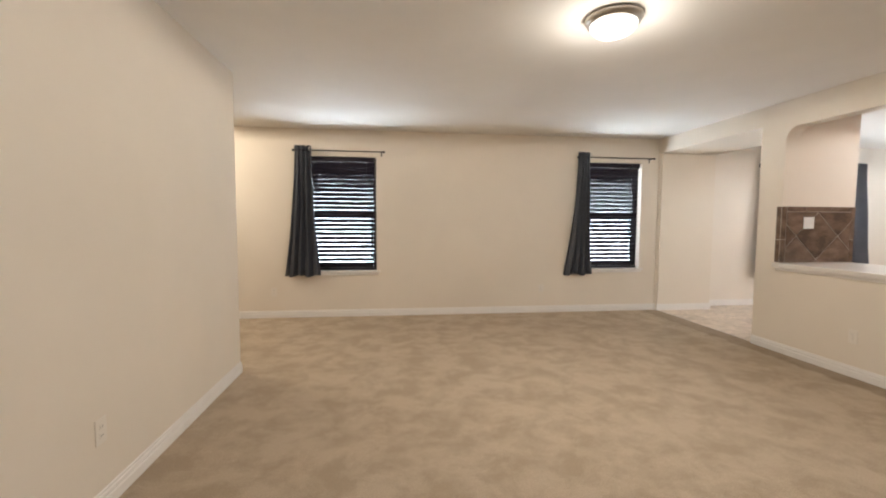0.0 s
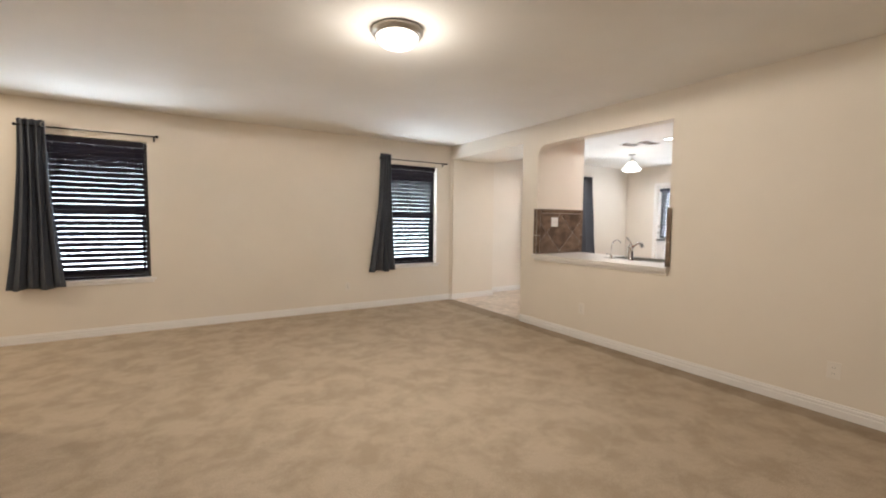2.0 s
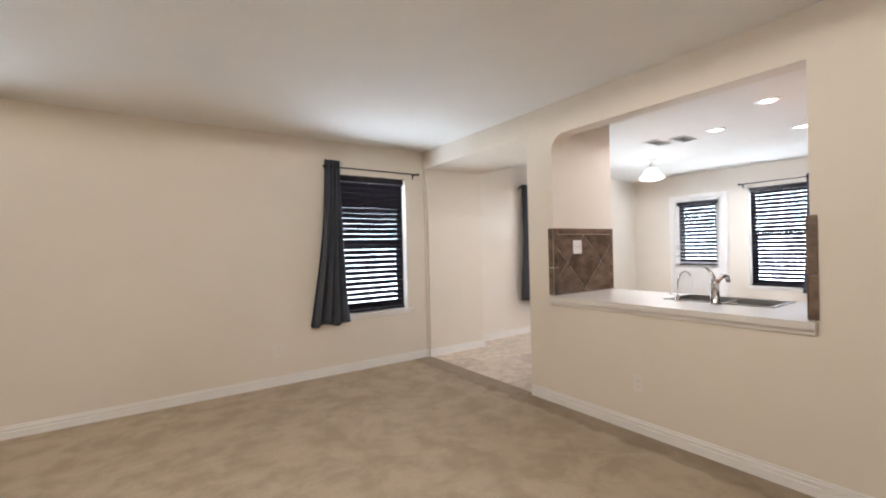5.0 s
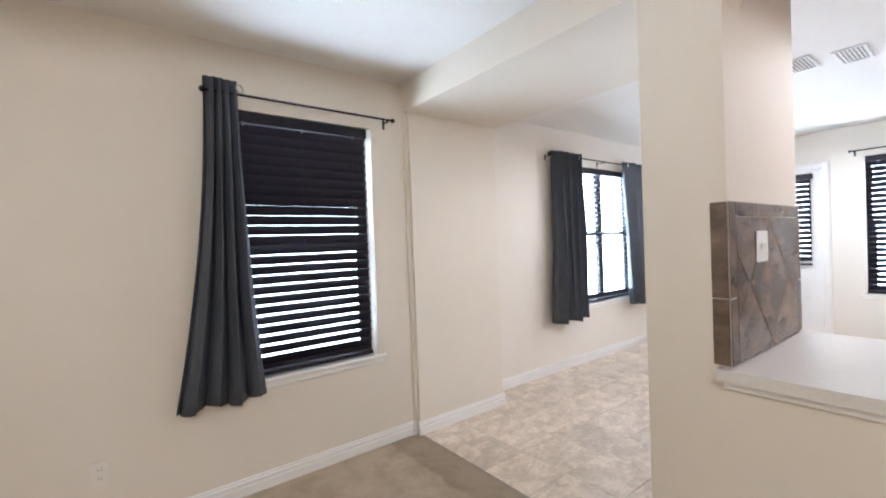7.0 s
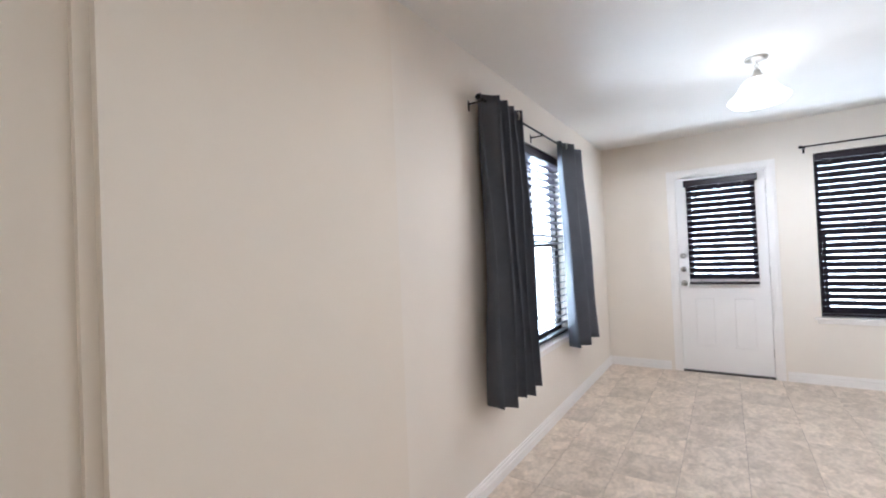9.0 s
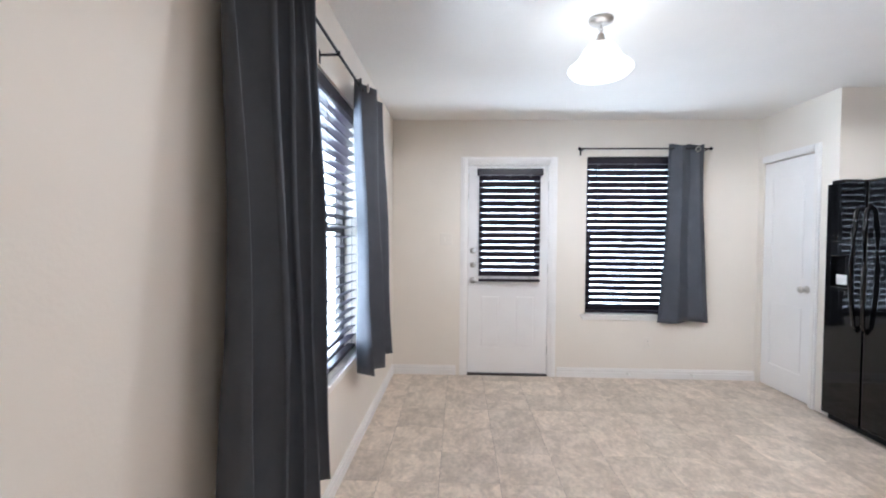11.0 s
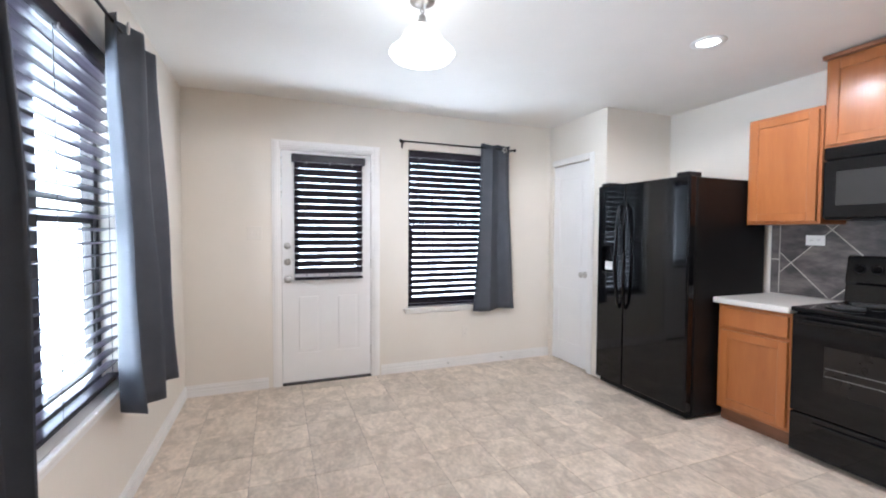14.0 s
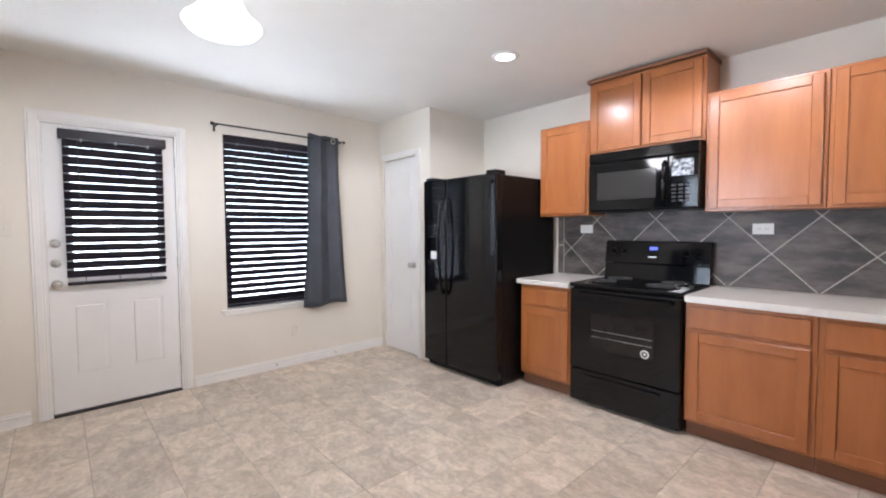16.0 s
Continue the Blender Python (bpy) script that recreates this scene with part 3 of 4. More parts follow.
YB = 2.56  # face of the base cabinets' frames


def base_cabinet(x0, x1, label):
    c = thing("base_cabinet", label, "cabinet", "maple base cabinets")
    part("body", B(x0, x1, YS + 0.002, YB, 0.10, 0.85, bevel=0.002), M_WOOD, c)
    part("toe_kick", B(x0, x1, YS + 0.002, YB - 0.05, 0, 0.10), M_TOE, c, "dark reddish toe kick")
    shaker_door(c, x0 + 0.025, x1 - 0.025, 0.125, 0.665, YB)
    part("drawer_front", B(x0 + 0.025, x1 - 0.025, YB, YB + 0.02, 0.69, 0.825, bevel=0.005, seg=2), M_WOOD, c)
    return c


def wall_cabinet(x0, x1, z0, z1, label, doors=1, yf=2.26):
    c = thing("wall_cabinet", label, "cabinet", "maple wall cabinets")
    part("body", B(x0, x1, YS + 0.002, yf, z0, z1, bevel=0.002), M_WOOD, c)
    w = (x1 - x0 - 0.04) / doors
    for i in range(doors):
        a = x0 + 0.02 + i * w + (0.006 if i else 0)
        b = x0 + 0.02 + (i + 1) * w - (0.006 if i < doors - 1 else 0)
        shaker_door(c, a, b, z0 + 0.02, z1 - 0.02, yf)
    return c


base_cabinet(6.657, 7.135, "narrow honey maple base cabinet beside the fridge")
base_cabinet(5.25, 5.873, "wide honey maple base cabinet beside the stove")
base_cabinet(4.86, 5.248, "honey maple base cabinet under the corner counter")
wall_cabinet(6.695, 7.155, 1.41, 2.17, "honey maple wall cabinet beside the fridge")
wall_cabinet(5.87, 6.69, 1.885, 2.44, "honey maple two-door cabinet over the microwave", 2)
tagged(part("cabinet_crown", B(5.86, 6.7, YS + 0.003, 2.295, 2.4405, 2.468, bevel=0.004), M_TOE), "dark stained strip on top of the cabinet", "trim")
wall_cabinet(5.267, 5.865, 1.41, 2.18, "wide honey maple wall cabinet")
wall_cabinet(4.60, 5.263, 1.41, 2.18, "honey maple wall cabinet near the corner")
wall_cabinet(4.185, 4.596, 1.41, 2.18, "honey maple wall cabinet in the corner")

tagged(part("countertop", B(6.66, 7.15, YS + 0.012, 2.61, 0.852, 0.892, bevel=0.008, seg=2), M_COUNTER), "pale speckled laminate countertop between stove and fridge", "countertop")

# ledge of the pass-through, sink run and corner in one worktop
SX0, SX1, SY0, SY1 = 4.41, 4.77, 2.66, 3.31
bm = cells((3.985, 4.184, SX0, SX1, 4.84, 5.867), (YS + 0.012, PY0 - 0.022, 2.61, SY0, SY1, PY1 - 0.012, PY1 + 0.03), 0.852, 0.892,
           lambda x, y: PY0 - 0.022 < y if x < 4.184 else y < 2.61 if x > 4.84 else y < PY1 - 0.012 and not (SX0 < x < SX1 and SY0 < y < SY1))
tagged(part("countertop", bm, M_COUNTER), "pale speckled laminate worktop running through the opening", "countertop")
bm = bmesh.new()
box(bm, 4.016, XP - 0.001, PY0 - 0.018, PY1 + 0.02, 0.82, 0.851, 0.006, 2)
structure("trim_ledge", bm, M_TRIM, "white painted moulding under the ledge", "trim")
c = thing("sink_cabinet", "honey maple cabinet run under the sink", "cabinet", "maple base cabinets")
part("body", B(4.185, 4.80, 2.62, 4.10, 0.10, 0.66), M_WOOD, c)
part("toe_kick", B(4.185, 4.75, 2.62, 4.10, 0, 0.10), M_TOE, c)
for a in (2.64, 3.13, 3.62):
    shaker_door(c, a, a + 0.47, 0.125, 0.63, 0, Matrix(((0, 1, 0, 4.80), (1, 0, 0, 0), (0, 0, 1, 0), (0, 0, 0, 1))))
part("face_frame", B(4.79, 4.81, 2.62, 4.10, 0.66, 0.85), M_WOOD, c)
part("side_rail", B(4.186, 4.79, 4.08, 4.10, 0.66, 0.85), M_WOOD, c)

s = thing("sink", "dark double-bowl sink set into the worktop", "sink")
bm = bmesh.new()
for a, b, c0, e in ((SX0 - 0.015, SX0 + 0.012, SY0 - 0.015, SY1 + 0.015), (SX1 - 0.012, SX1 + 0.015, SY0 - 0.015, SY1 + 0.015), (SX0 + 0.012, SX1 - 0.012, SY0 - 0.015, SY0 + 0.012), (SX0 + 0.012, SX1 - 0.012, SY1 - 0.012, SY1 + 0.015)):
    box(bm, a, b, c0, e, 0.893, 0.900, 0.003)
part("rim", bm, M_STEEL, s)
bm = bmesh.new()
z0 = 0.70
for a, b, c0, e, lo, hi in ((SX0 + 0.005, SX0 + 0.012, SY0 + 0.005, SY1 - 0.005, z0, 0.894), (SX1 - 0.012, SX1 - 0.005, SY0 + 0.005, SY1 - 0.005, z0, 0.894), (SX0 + 0.012, SX1 - 0.012, SY0 + 0.005, SY0 + 0.012, z0, 0.894), (SX0 + 0.012, SX1 - 0.012, SY1 - 0.012, SY1 - 0.005, z0, 0.894), (SX0 + 0.012, SX1 - 0.012, 2.975, 2.995, z0, 0.88), (SX0 + 0.005, SX1 - 0.005, SY0 + 0.005, SY1 - 0.005, z0 - 0.008, z0)):
    box(bm, a, b, c0, e, lo, hi)
part("bowl", bm, M_STEEL, s)

f = thing("faucet", "chrome single-lever kitchen faucet behind the sink", "faucet")
fx, fy = 4.34, 2.95
part("base", lathe(bmesh.new(), [(0, 0.893), (0.034, 0.893), (0.032, 0.90), (0.025, 0.91), (0.024, 1.02), (0.027, 1.03), (0.022, 1.06), (0, 1.065)], pose(fx, fy, 0), 20), M_CHROME, f)
part("spout", path_tube(bmesh.new(), [(fx, fy, 1.0), (fx + 0.05, fy, 1.05), (fx + 0.12, fy, 1.075), (fx + 0.19, fy, 1.06), (fx + 0.20, fy, 1.03)], 0.015), M_CHROME, f)
part("lever", path_tube(bmesh.new(), [(fx, fy, 1.055), (fx + 0.01, fy + 0.02, 1.09), (fx - 0.005, fy + 0.05, 1.14)], 0.009), M_CHROME, f)
f = thing("filter_tap", "slim chrome gooseneck water tap", "faucet")
gy = 3.19
part("base", lathe(bmesh.new(), [(0, 0.893), (0.02, 0.893), (0.016, 0.905), (0.009, 0.93), (0, 0.94)], pose(fx, gy, 0), 16), M_CHROME, f)
part("spout", path_tube(bmesh.new(), [(fx, gy, 0.92)] + [(fx + 0.07 - 0.07 * math.cos(a), gy - 0.03 * (a / 3), 1.03 + 0.07 * math.sin(a)) for a in np.linspace(0, 2.6, 10)], 0.005, 8), M_CHROME, f)
part("lever", path_tube(bmesh.new(), [(fx, gy, 0.93), (fx + 0.0, gy + 0.06, 0.945)], 0.005, 8), M_CHROME, f)

# ---- fridge ----
fr = thing("refrigerator", "glossy black side-by-side refrigerator with ice dispenser", "refrigerator")
FX0, FX1, FYF, FZ = 7.17, 8.065, 2.84, 1.765
part("body", B(FX0, FX1, 2.02, 2.765, 0.02, FZ - 0.02, bevel=0.006), M_BLACKR, fr, "textured black steel case")
xs = 7.765
left = part("door", B(FX0, xs - 0.004, 2.772, FYF, 0.065, FZ - 0.01, bevel=0.014, seg=3), M_BLACK, fr)
dx0, dx1, dz0, dz1 = 7.835, 8.02, 0.98, 1.34
bm = cells((xs + 0.004, dx0, dx1, FX1), (0.065, dz0, dz1, FZ - 0.01), 2.772, FYF, lambda x, z: not (dx0 < x < dx1 and dz0 < z < dz1))
bm.transform(Matrix(((1, 0, 0, 0), (0, 0, 1, 0), (0, 1, 0, 0), (0, 0, 0, 1))))
fz = part("door", bm, M_BLACK, fr)
bm = bmesh.new()
box(bm, dx0, dx1, 2.772, 2.79, dz0, dz1)
box(bm, dx0, dx1, 2.79, FYF + 0.004, dz1 - 0.11, dz1, 0.004)
box(bm, dx0, dx1, 2.79, FYF + 0.004, dz0, dz0 + 0.03, 0.004)
disp = part("dispenser", bm, M_BGLASS, fz, "black ice and water dispenser")
part("sticker", B(7.885, 7.965, FYF + 0.0045, FYF + 0.006, dz0 + 0.05, dz0 + 0.12), M_PAPER, fz, "white paper sticker")
for hx in (xs - 0.035, xs + 0.035):
    sg = -1 if hx < xs else 1
    path = [(hx, FYF - 0.005, 0.72), (hx, FYF + 0.028, 0.76), (hx + 0.006 * sg, FYF + 0.042, 0.95), (hx + 0.012 * sg, FYF + 0.045, 1.15), (hx + 0.006 * sg, FYF + 0.042, 1.38), (hx, FYF + 0.028, 1.54), (hx, FYF - 0.005, 1.58)]
    part("handle", path_tube(bmesh.new(), path, 0.013), M_BLACK, fr, "curved black handle")
part("grille", B(FX0 + 0.01, FX1 - 0.01, 2.70, 2.80, 0.012, 0.06, bevel=0.004), M_BLACKR, fr)
for hx in (FX0 + 0.02, FX1 - 0.12):
    part("hinge_cover", B(hx, hx + 0.10, 2.70, 2.83, FZ - 0.018, FZ + 0.018, bevel=0.006, seg=2), M_BLACKR, fr)
for hx in (FX0 + 0.05, FX1 - 0.05):
    for hy in (2.1, 2.72):
        part("foot", tube(bmesh.new(), (hx, hy, 0), (hx, hy, 0.03), 0.018, 10), M_DARK, fr)

# ---- stove ----
st = thing("stove", "black electric coil range with oven window", "stove")
SXA, SXB, SYF = 5.88, 6.647, 2.60
part("body", B(SXA, SXB, YS + 0.02, SYF - 0.035, 0.02, 0.875, bevel=0.004), M_BLACKR, st)
part("cooktop", B(SXA - 0.002, SXB + 0.002, YS + 0.09, SYF + 0.02, 0.876, 0.905, bevel=0.008, seg=2), M_BLACK, st)
bm = bmesh.new()
box(bm, SXA + 0.004, SXB - 0.004, SYF - 0.033, SYF + 0.012, 0.275, 0.865, 0.008, 2)
od = part("oven_door", bm, M_BLACK, st)
part("window", B(SXA + 0.16, SXB - 0.17, SYF + 0.0125, SYF + 0.0145, 0.44, 0.70, bevel=0.0008), M_OVENGLASS, od, "dark grey oven glass")
bm = bmesh.new()
for z in (0.53, 0.575):
    tube(bm, (SXA + 0.17, SYF + 0.0165, z), (SXB - 0.18, SYF + 0.0165, z), 0.0014, 6)
part("rack", bm, M_STEEL, od, "thin steel oven rack line")
part("sticker", lathe(bmesh.new(), [(0, 0.0145), (0.028, 0.0145), (0.028, 0.016), (0, 0.016)], pose(SXA + 0.215, SYF, 0.475, -90, 0, 0), 24), M_PAPER, od, "round white sticker")
part("sticker_mark", lathe(bmesh.new(), [(0.008, 0.0162), (0.019, 0.0162), (0.019, 0.0168), (0.008, 0.0168)], pose(SXA + 0.215, SYF, 0.475, -90, 0, 0), 24), M_DARK, od)
bm = bmesh.new()
box(bm, SXA + 0.05, SXB - 0.05, SYF + 0.04, SYF + 0.062, 0.815, 0.842, 0.009, 3)
for x in (SXA + 0.08, SXB - 0.10):
    box(bm, x, x + 0.03, SYF + 0.01, SYF + 0.045, 0.818, 0.84, 0.003)
part("handle", bm, M_BLACK, od, "black bar handle")
dr = part("drawer", B(SXA + 0.004, SXB - 0.004, SYF - 0.033, SYF + 0.01, 0.03, 0.268, bevel=0.008, seg=2), M_BLACK, st)
part("pull", B(SXA + 0.12, SXB - 0.12, SYF + 0.008, SYF + 0.024, 0.215, 0.238, bevel=0.007, seg=2), M_BLACK, dr)
bm = bmesh.new()
prism(bm, [(SXA, YS + 0.02, 0.90), (SXA, YS + 0.10, 0.90), (SXA, YS + 0.085, 1.02), (SXA, YS + 0.095, 1.035), (SXA, YS + 0.07, 1.195), (SXA, YS + 0.05, 1.205), (SXA, YS + 0.02, 1.205)], (SXB - SXA, 0, 0))
bg = part("backguard", bm, M_BLACK, st, "glossy black control panel")
tiltm = 9
for kx in (SXA + 0.07, SXA + 0.155, SXB - 0.155, SXB - 0.07):
    part("control_knob", lathe(bmesh.new(), [(0, 0), (0.026, 0), (0.024, 0.012), (0.017, 0.014), (0.015, 0.03), (0, 0.031)], pose(kx, YS + 0.083, 1.12, -90 + tiltm, 0, 0), 18), M_BLACKR, bg)
part("display", B(6.235, 6.295, YS + 0.0815, YS + 0.0845, 1.135, 1.16), M_CLOCK, bg, "blue lit clock display")
part("badge", B(6.24, 6.3, YS + 0.0895, YS + 0.092, 1.075, 1.088), M_STEEL, bg, "small silver badge")
for bx, by, rr in ((SXA + 0.19, 2.43, 0.10), (SXB - 0.19, 2.43, 0.082), (SXA + 0.19, 2.20, 0.082), (SXB - 0.19, 2.20, 0.10)):
    bowl = part("drip_bowl", lathe(bmesh.new(), [(rr + 0.018, 0.9055), (rr + 0.02, 0.909), (rr + 0.008, 0.909), (rr - 0.01, 0.9062), (0, 0.9062)], pose(bx, by, 0), 28), M_BLACK, st, "glossy black drip bowl")
    part("coil", path_tube(bmesh.new(), [(bx + (0.02 + (rr - 0.025) * k / 72) * math.cos(k * 0.35), by + (0.02 + (rr - 0.025) * k / 72) * math.sin(k * 0.35), 0.914) for k in range(73)], 0.0055, 6), M_DARK, st, "black heating coil")
for hx in (SXA + 0.04, SXB - 0.04):
    for hy in (YS + 0.08, SYF - 0.08):
        part("foot", tube(bmesh.new(), (hx, hy, 0), (hx, hy, 0.03), 0.015, 10), M_DARK, st)

# ---- microwave ----
mw = thing("microwave", "black over-the-range microwave oven with film on keypad", "microwave")
MX0, MX1, MYF, MZ0, MZ1 = 5.875, 6.65, 2.345, 1.432, 1.88
part("body", B(MX0, MX1, YS + 0.003, MYF - 0.03, MZ0, MZ1, bevel=0.004), M_BLACKR, mw)
md = part("door", B(6.07, MX1 - 0.003, MYF - 0.028, MYF, MZ0 + 0.01, MZ1 - 0.085, bevel=0.006, seg=2), M_BLACK, mw)
part("window", B(6.145, MX1 - 0.07, MYF + 0.0005, MYF + 0.003, MZ0 + 0.085, MZ1 - 0.155, bevel=0.001), M_GREYGLASS, md, "grey viewing glass")
part("handle", path_tube(bmesh.new(), [(6.09, MYF - 0.002, MZ0 + 0.05), (6.09, MYF + 0.03, MZ0 + 0.07), (6.09, MYF + 0.034, MZ0 + 0.17), (6.09, MYF + 0.03, MZ1 - 0.14), (6.09, MYF - 0.002, MZ1 - 0.12)], 0.012), M_BLACK, md)
cp = part("control_panel", B(MX0 + 0.003, 6.066, MYF - 0.028, MYF, MZ0 + 0.01, MZ1 - 0.085, bevel=0.006, seg=2), M_BLACK, mw)
film = part("film", B(MX0 + 0.035, 6.045, MYF + 0.001, MYF + 0.003, MZ1 - 0.225, MZ1 - 0.115, bevel=0.0008), M_FILM, cp, "crinkled protective plastic film")
for r in range(5):
    for c3 in range(3):
        kx, kz = MX0 + 0.055 + c3 * 0.042, MZ0 + 0.05 + r * 0.026
        part("key", B(kx, kx + 0.03, MYF + 0.0005, MYF + 0.002, kz, kz + 0.014), M_GREYGLASS, cp)
vent = part("vent_grille", B(MX0 + 0.003, MX1 - 0.003, MYF - 0.03, MYF + 0.004, MZ1 - 0.08, MZ1 - 0.002, bevel=0.01, seg=2), M_BLACK, mw)


# ---- ceiling lights and vents ----
def flush_light(x, y):
    f = thing("ceiling_light", "flush dome ceiling light, lit, with nickel ring", "ceiling light")
    m = pose(x, y, 0)
    part("ring", lathe(bmesh.new(), [(0.10, ZC - 0.001), (0.158, ZC - 0.001), (0.161, ZC - 0.018), (0.152, ZC - 0.028), (0.147, ZC - 0.044), (0.135, ZC - 0.048), (0.128, ZC - 0.044), (0.10, ZC - 0.035)], m, 40), M_NICKEL, f, "brushed nickel ring")
    g = part("shade", lathe(bmesh.new(), [(0.132, ZC - 0.042), (0.128, ZC - 0.064), (0.102, ZC - 0.090), (0.06, ZC - 0.107), (0.0, ZC - 0.113)], m, 32), M_GLOBE, f, "lit frosted glass dome")
    g.visible_shadow = False
    return f


flush_light(1.485, 2.68)
p = thing("pendant_lamp", "bell-shaped frosted glass pendant lamp, lit", "pendant lamp")
m = pose(7.06, 4.85, 0)
part("canopy", lathe(bmesh.new(), [(0, ZC - 0.001), (0.062, ZC - 0.001), (0.06, ZC - 0.012), (0.03, ZC - 0.024), (0.008, ZC - 0.03), (0, ZC - 0.03)], m, 24), M_NICKEL, p, "brushed nickel canopy")
bm = bmesh.new()
for i in range(3):
    torus(bm, pose(7.06, 4.85, ZC - 0.035 - 0.016 * i, 90, 0, 90 * (i % 2)), 0.010, 0.0025, 12, 6)
part("chain", bm, M_NICKEL, p)
part("holder", lathe(bmesh.new(), [(0, ZC - 0.07), (0.016, ZC - 0.075), (0.02, ZC - 0.10), (0.034, ZC - 0.115), (0.034, ZC - 0.125), (0, ZC - 0.125)], m, 20), M_NICKEL, p)
g = part("shade", lathe(bmesh.new(), [(0.03, 2.352), (0.062, 2.345), (0.086, 2.32), (0.103, 2.285), (0.128, 2.255), (0.157, 2.232), (0.162, 2.222), (0.142, 2.198), (0.085, 2.183), (0, 2.178)], m, 36), M_GLOBE, p, "lit frosted glass bell shade")
g.visible_shadow = False
for cx, cy in CANS:
    c = thing("recessed_light", "round white recessed ceiling light, lit", "recessed light", "kitchen recessed lights")
    m = pose(cx, cy, 0)
    part("trim_ring", lathe(bmesh.new(), [(0.062, ZC - 0.002), (0.095, ZC - 0.001), (0.095, ZC - 0.005), (0.07, ZC - 0.010), (0.062, ZC - 0.006)], m, 32), M_PLATE, c)
    b = part("bulb", lathe(bmesh.new(), [(0.064, ZC - 0.003), (0.05, ZC - 0.008), (0, ZC - 0.010)], m, 24), M_CANLIT, c, "glowing bulb face")
    b.visible_shadow = False
for vx, vy in ((6.17, 4.29), (6.26, 4.04)):
    v = thing("ceiling_vent", "white louvred ceiling air vent", "vent", "kitchen ceiling vents")
    bm = bmesh.new()
    w, h = 0.16, 0.08
    for a, b, c, e in ((-w, w, -h, -h + 0.018), (-w, w, h - 0.018, h), (-w, -w + 0.018, -h + 0.018, h - 0.018), (w - 0.018, w, -h + 0.018, h - 0.018)):
        box(bm, vx + a, vx + b, vy + c, vy + e, ZC - 0.009, ZC - 0.0005, 0.002)
    part("frame", bm, M_PLATE, v)
    part("backing", B(vx - w + 0.018, vx + w - 0.018, vy - h + 0.018, vy + h - 0.018, ZC - 0.002, ZC - 0.0005), M_SGROUT, v)
    bm = bmesh.new()
    box(bm, -w + 0.02, w - 0.02, -0.008, 0.008, -0.0008, 0.0008)
    sl = part("slat", bm, M_PLATE, v)
    for i in range(6):
        s2 = sl if i == 0 else new("slat", sl.data)
        s2.parent = v
        s2.matrix_local = pose(vx, vy - h + 0.03 + i * 0.0195, ZC - 0.0065, 30, 0, 0)


# ---- outlets and switches ----
def plate(kind, m, wide=False, mat=None):
    mat = mat or M_CREAM
    """A cover plate in its own frame: x along the wall, -y into the room, centred."""
    lab = {"outlet": "white wall outlet with two sockets", "switch": "white wall switch plate"}[kind]
    o = thing("wall_" + kind, lab, kind)
    w, h = (0.058, 0.036) if wide else (0.036, 0.058)
    if kind == "switch":
        w = 0.058
    part("plate", B(-w, w, -0.006, -0.0005, -h, h, bevel=0.002, seg=2), mat, o)
    if kind == "outlet":
        for s in (-1, 1):
            cx, cz = (s * 0.02, 0) if wide else (0, s * 0.02)
            part("socket", B(cx - 0.014, cx + 0.014, -0.0075, -0.006, cz - 0.013, cz + 0.013, bevel=0.0006), mat, o)
            bm = bmesh.new()
            for q in (-0.006, 0.006):
                box(bm, cx + q - 0.001, cx + q + 0.001, -0.0082, -0.0074, cz - 0.004, cz + 0.005)
            part("slot", bm, M_DARK, o)
    else:
        for s in (-0.023, 0.023):
            part("toggle", B(s - 0.005, s + 0.005, -0.014, -0.006, -0.011, 0.011, bevel=0.002), mat, o)
    o.matrix_world = m
    return o


plate("outlet", pose(-1.34, YN, 0.34))
plate("outlet", pose(2.31, YN, 0.34))
plate("outlet", pose(-1.08, 2.25, 0.36, 0, 0, 90))
plate("outlet", pose(XP, 1.19, 0.31, 0, 0, -90))
plate("outlet", pose(XP, 3.32, 0.34, 0, 0, -90))
plate("outlet", pose(XE, 3.75, 0.34, 0, 0, -90))
plate("switch", pose(XE, 5.70, 1.33, 0, 0, -90))
plate("outlet", pose(6.86, YS + 0.011, 1.30, 0, 0, 180), wide=True, mat=M_PLATE)
plate("outlet", pose(5.60, YS + 0.011, 1.295, 0, 0, 180), wide=True, mat=M_PLATE)
plate("switch", pose(4.33, PY1 - 0.011, 1.29), mat=M_PLATE)
for sy in (3.95, 3.35):
    s = thing("door_stop", "small metal spring door stop on the baseboard", "door stop", "baseboard door stops")
    part("spring", tube(bmesh.new(), (XE - 0.013, sy, 0.05), (XE - 0.075, sy, 0.05), 0.005, 8), M_NICKEL, s)
    part("tip", tube(bmesh.new(), (XE - 0.075, sy, 0.05), (XE - 0.09, sy, 0.05), 0.008, 8), M_PLATE, s)


# ---- outdoors ----
structure("ground", B(-80, 90, 6.34, 120, -0.35, -0.15), M_GRASS, "green lawn", "lawn")
structure("ground_side", B(9.08, 90, -80, 6.34, -0.35, -0.151), M_GRASS, "green lawn", "lawn")
fence = thing("fence", "weathered wooden privacy fence of upright boards", "fence")
bm = bmesh.new()
box(bm, 0, 0.138, -0.01, 0.01, 0, 1.75, 0.004)
first = part("board", bm, M_FENCE, fence)
n = 0
for i in range(78):
    s2 = first if n == 0 else new("board", first.data)
    s2.parent = fence
    s2.matrix_local = pose(-1.5 + i * 0.145, 9.4, -0.15 + random.uniform(-0.02, 0.02))
    n += 1
for i in range(60):
    s2 = new("board", first.data)
    s2.parent = fence
    s2.matrix_local = pose(13.5, 9.4 - i * 0.145, -0.15 + random.uniform(-0.02, 0.02), 0, 0, -90)
part("rail", B(-1.5, 9.8, 9.42, 9.46, 1.2, 1.29), M_FENCE, fence)
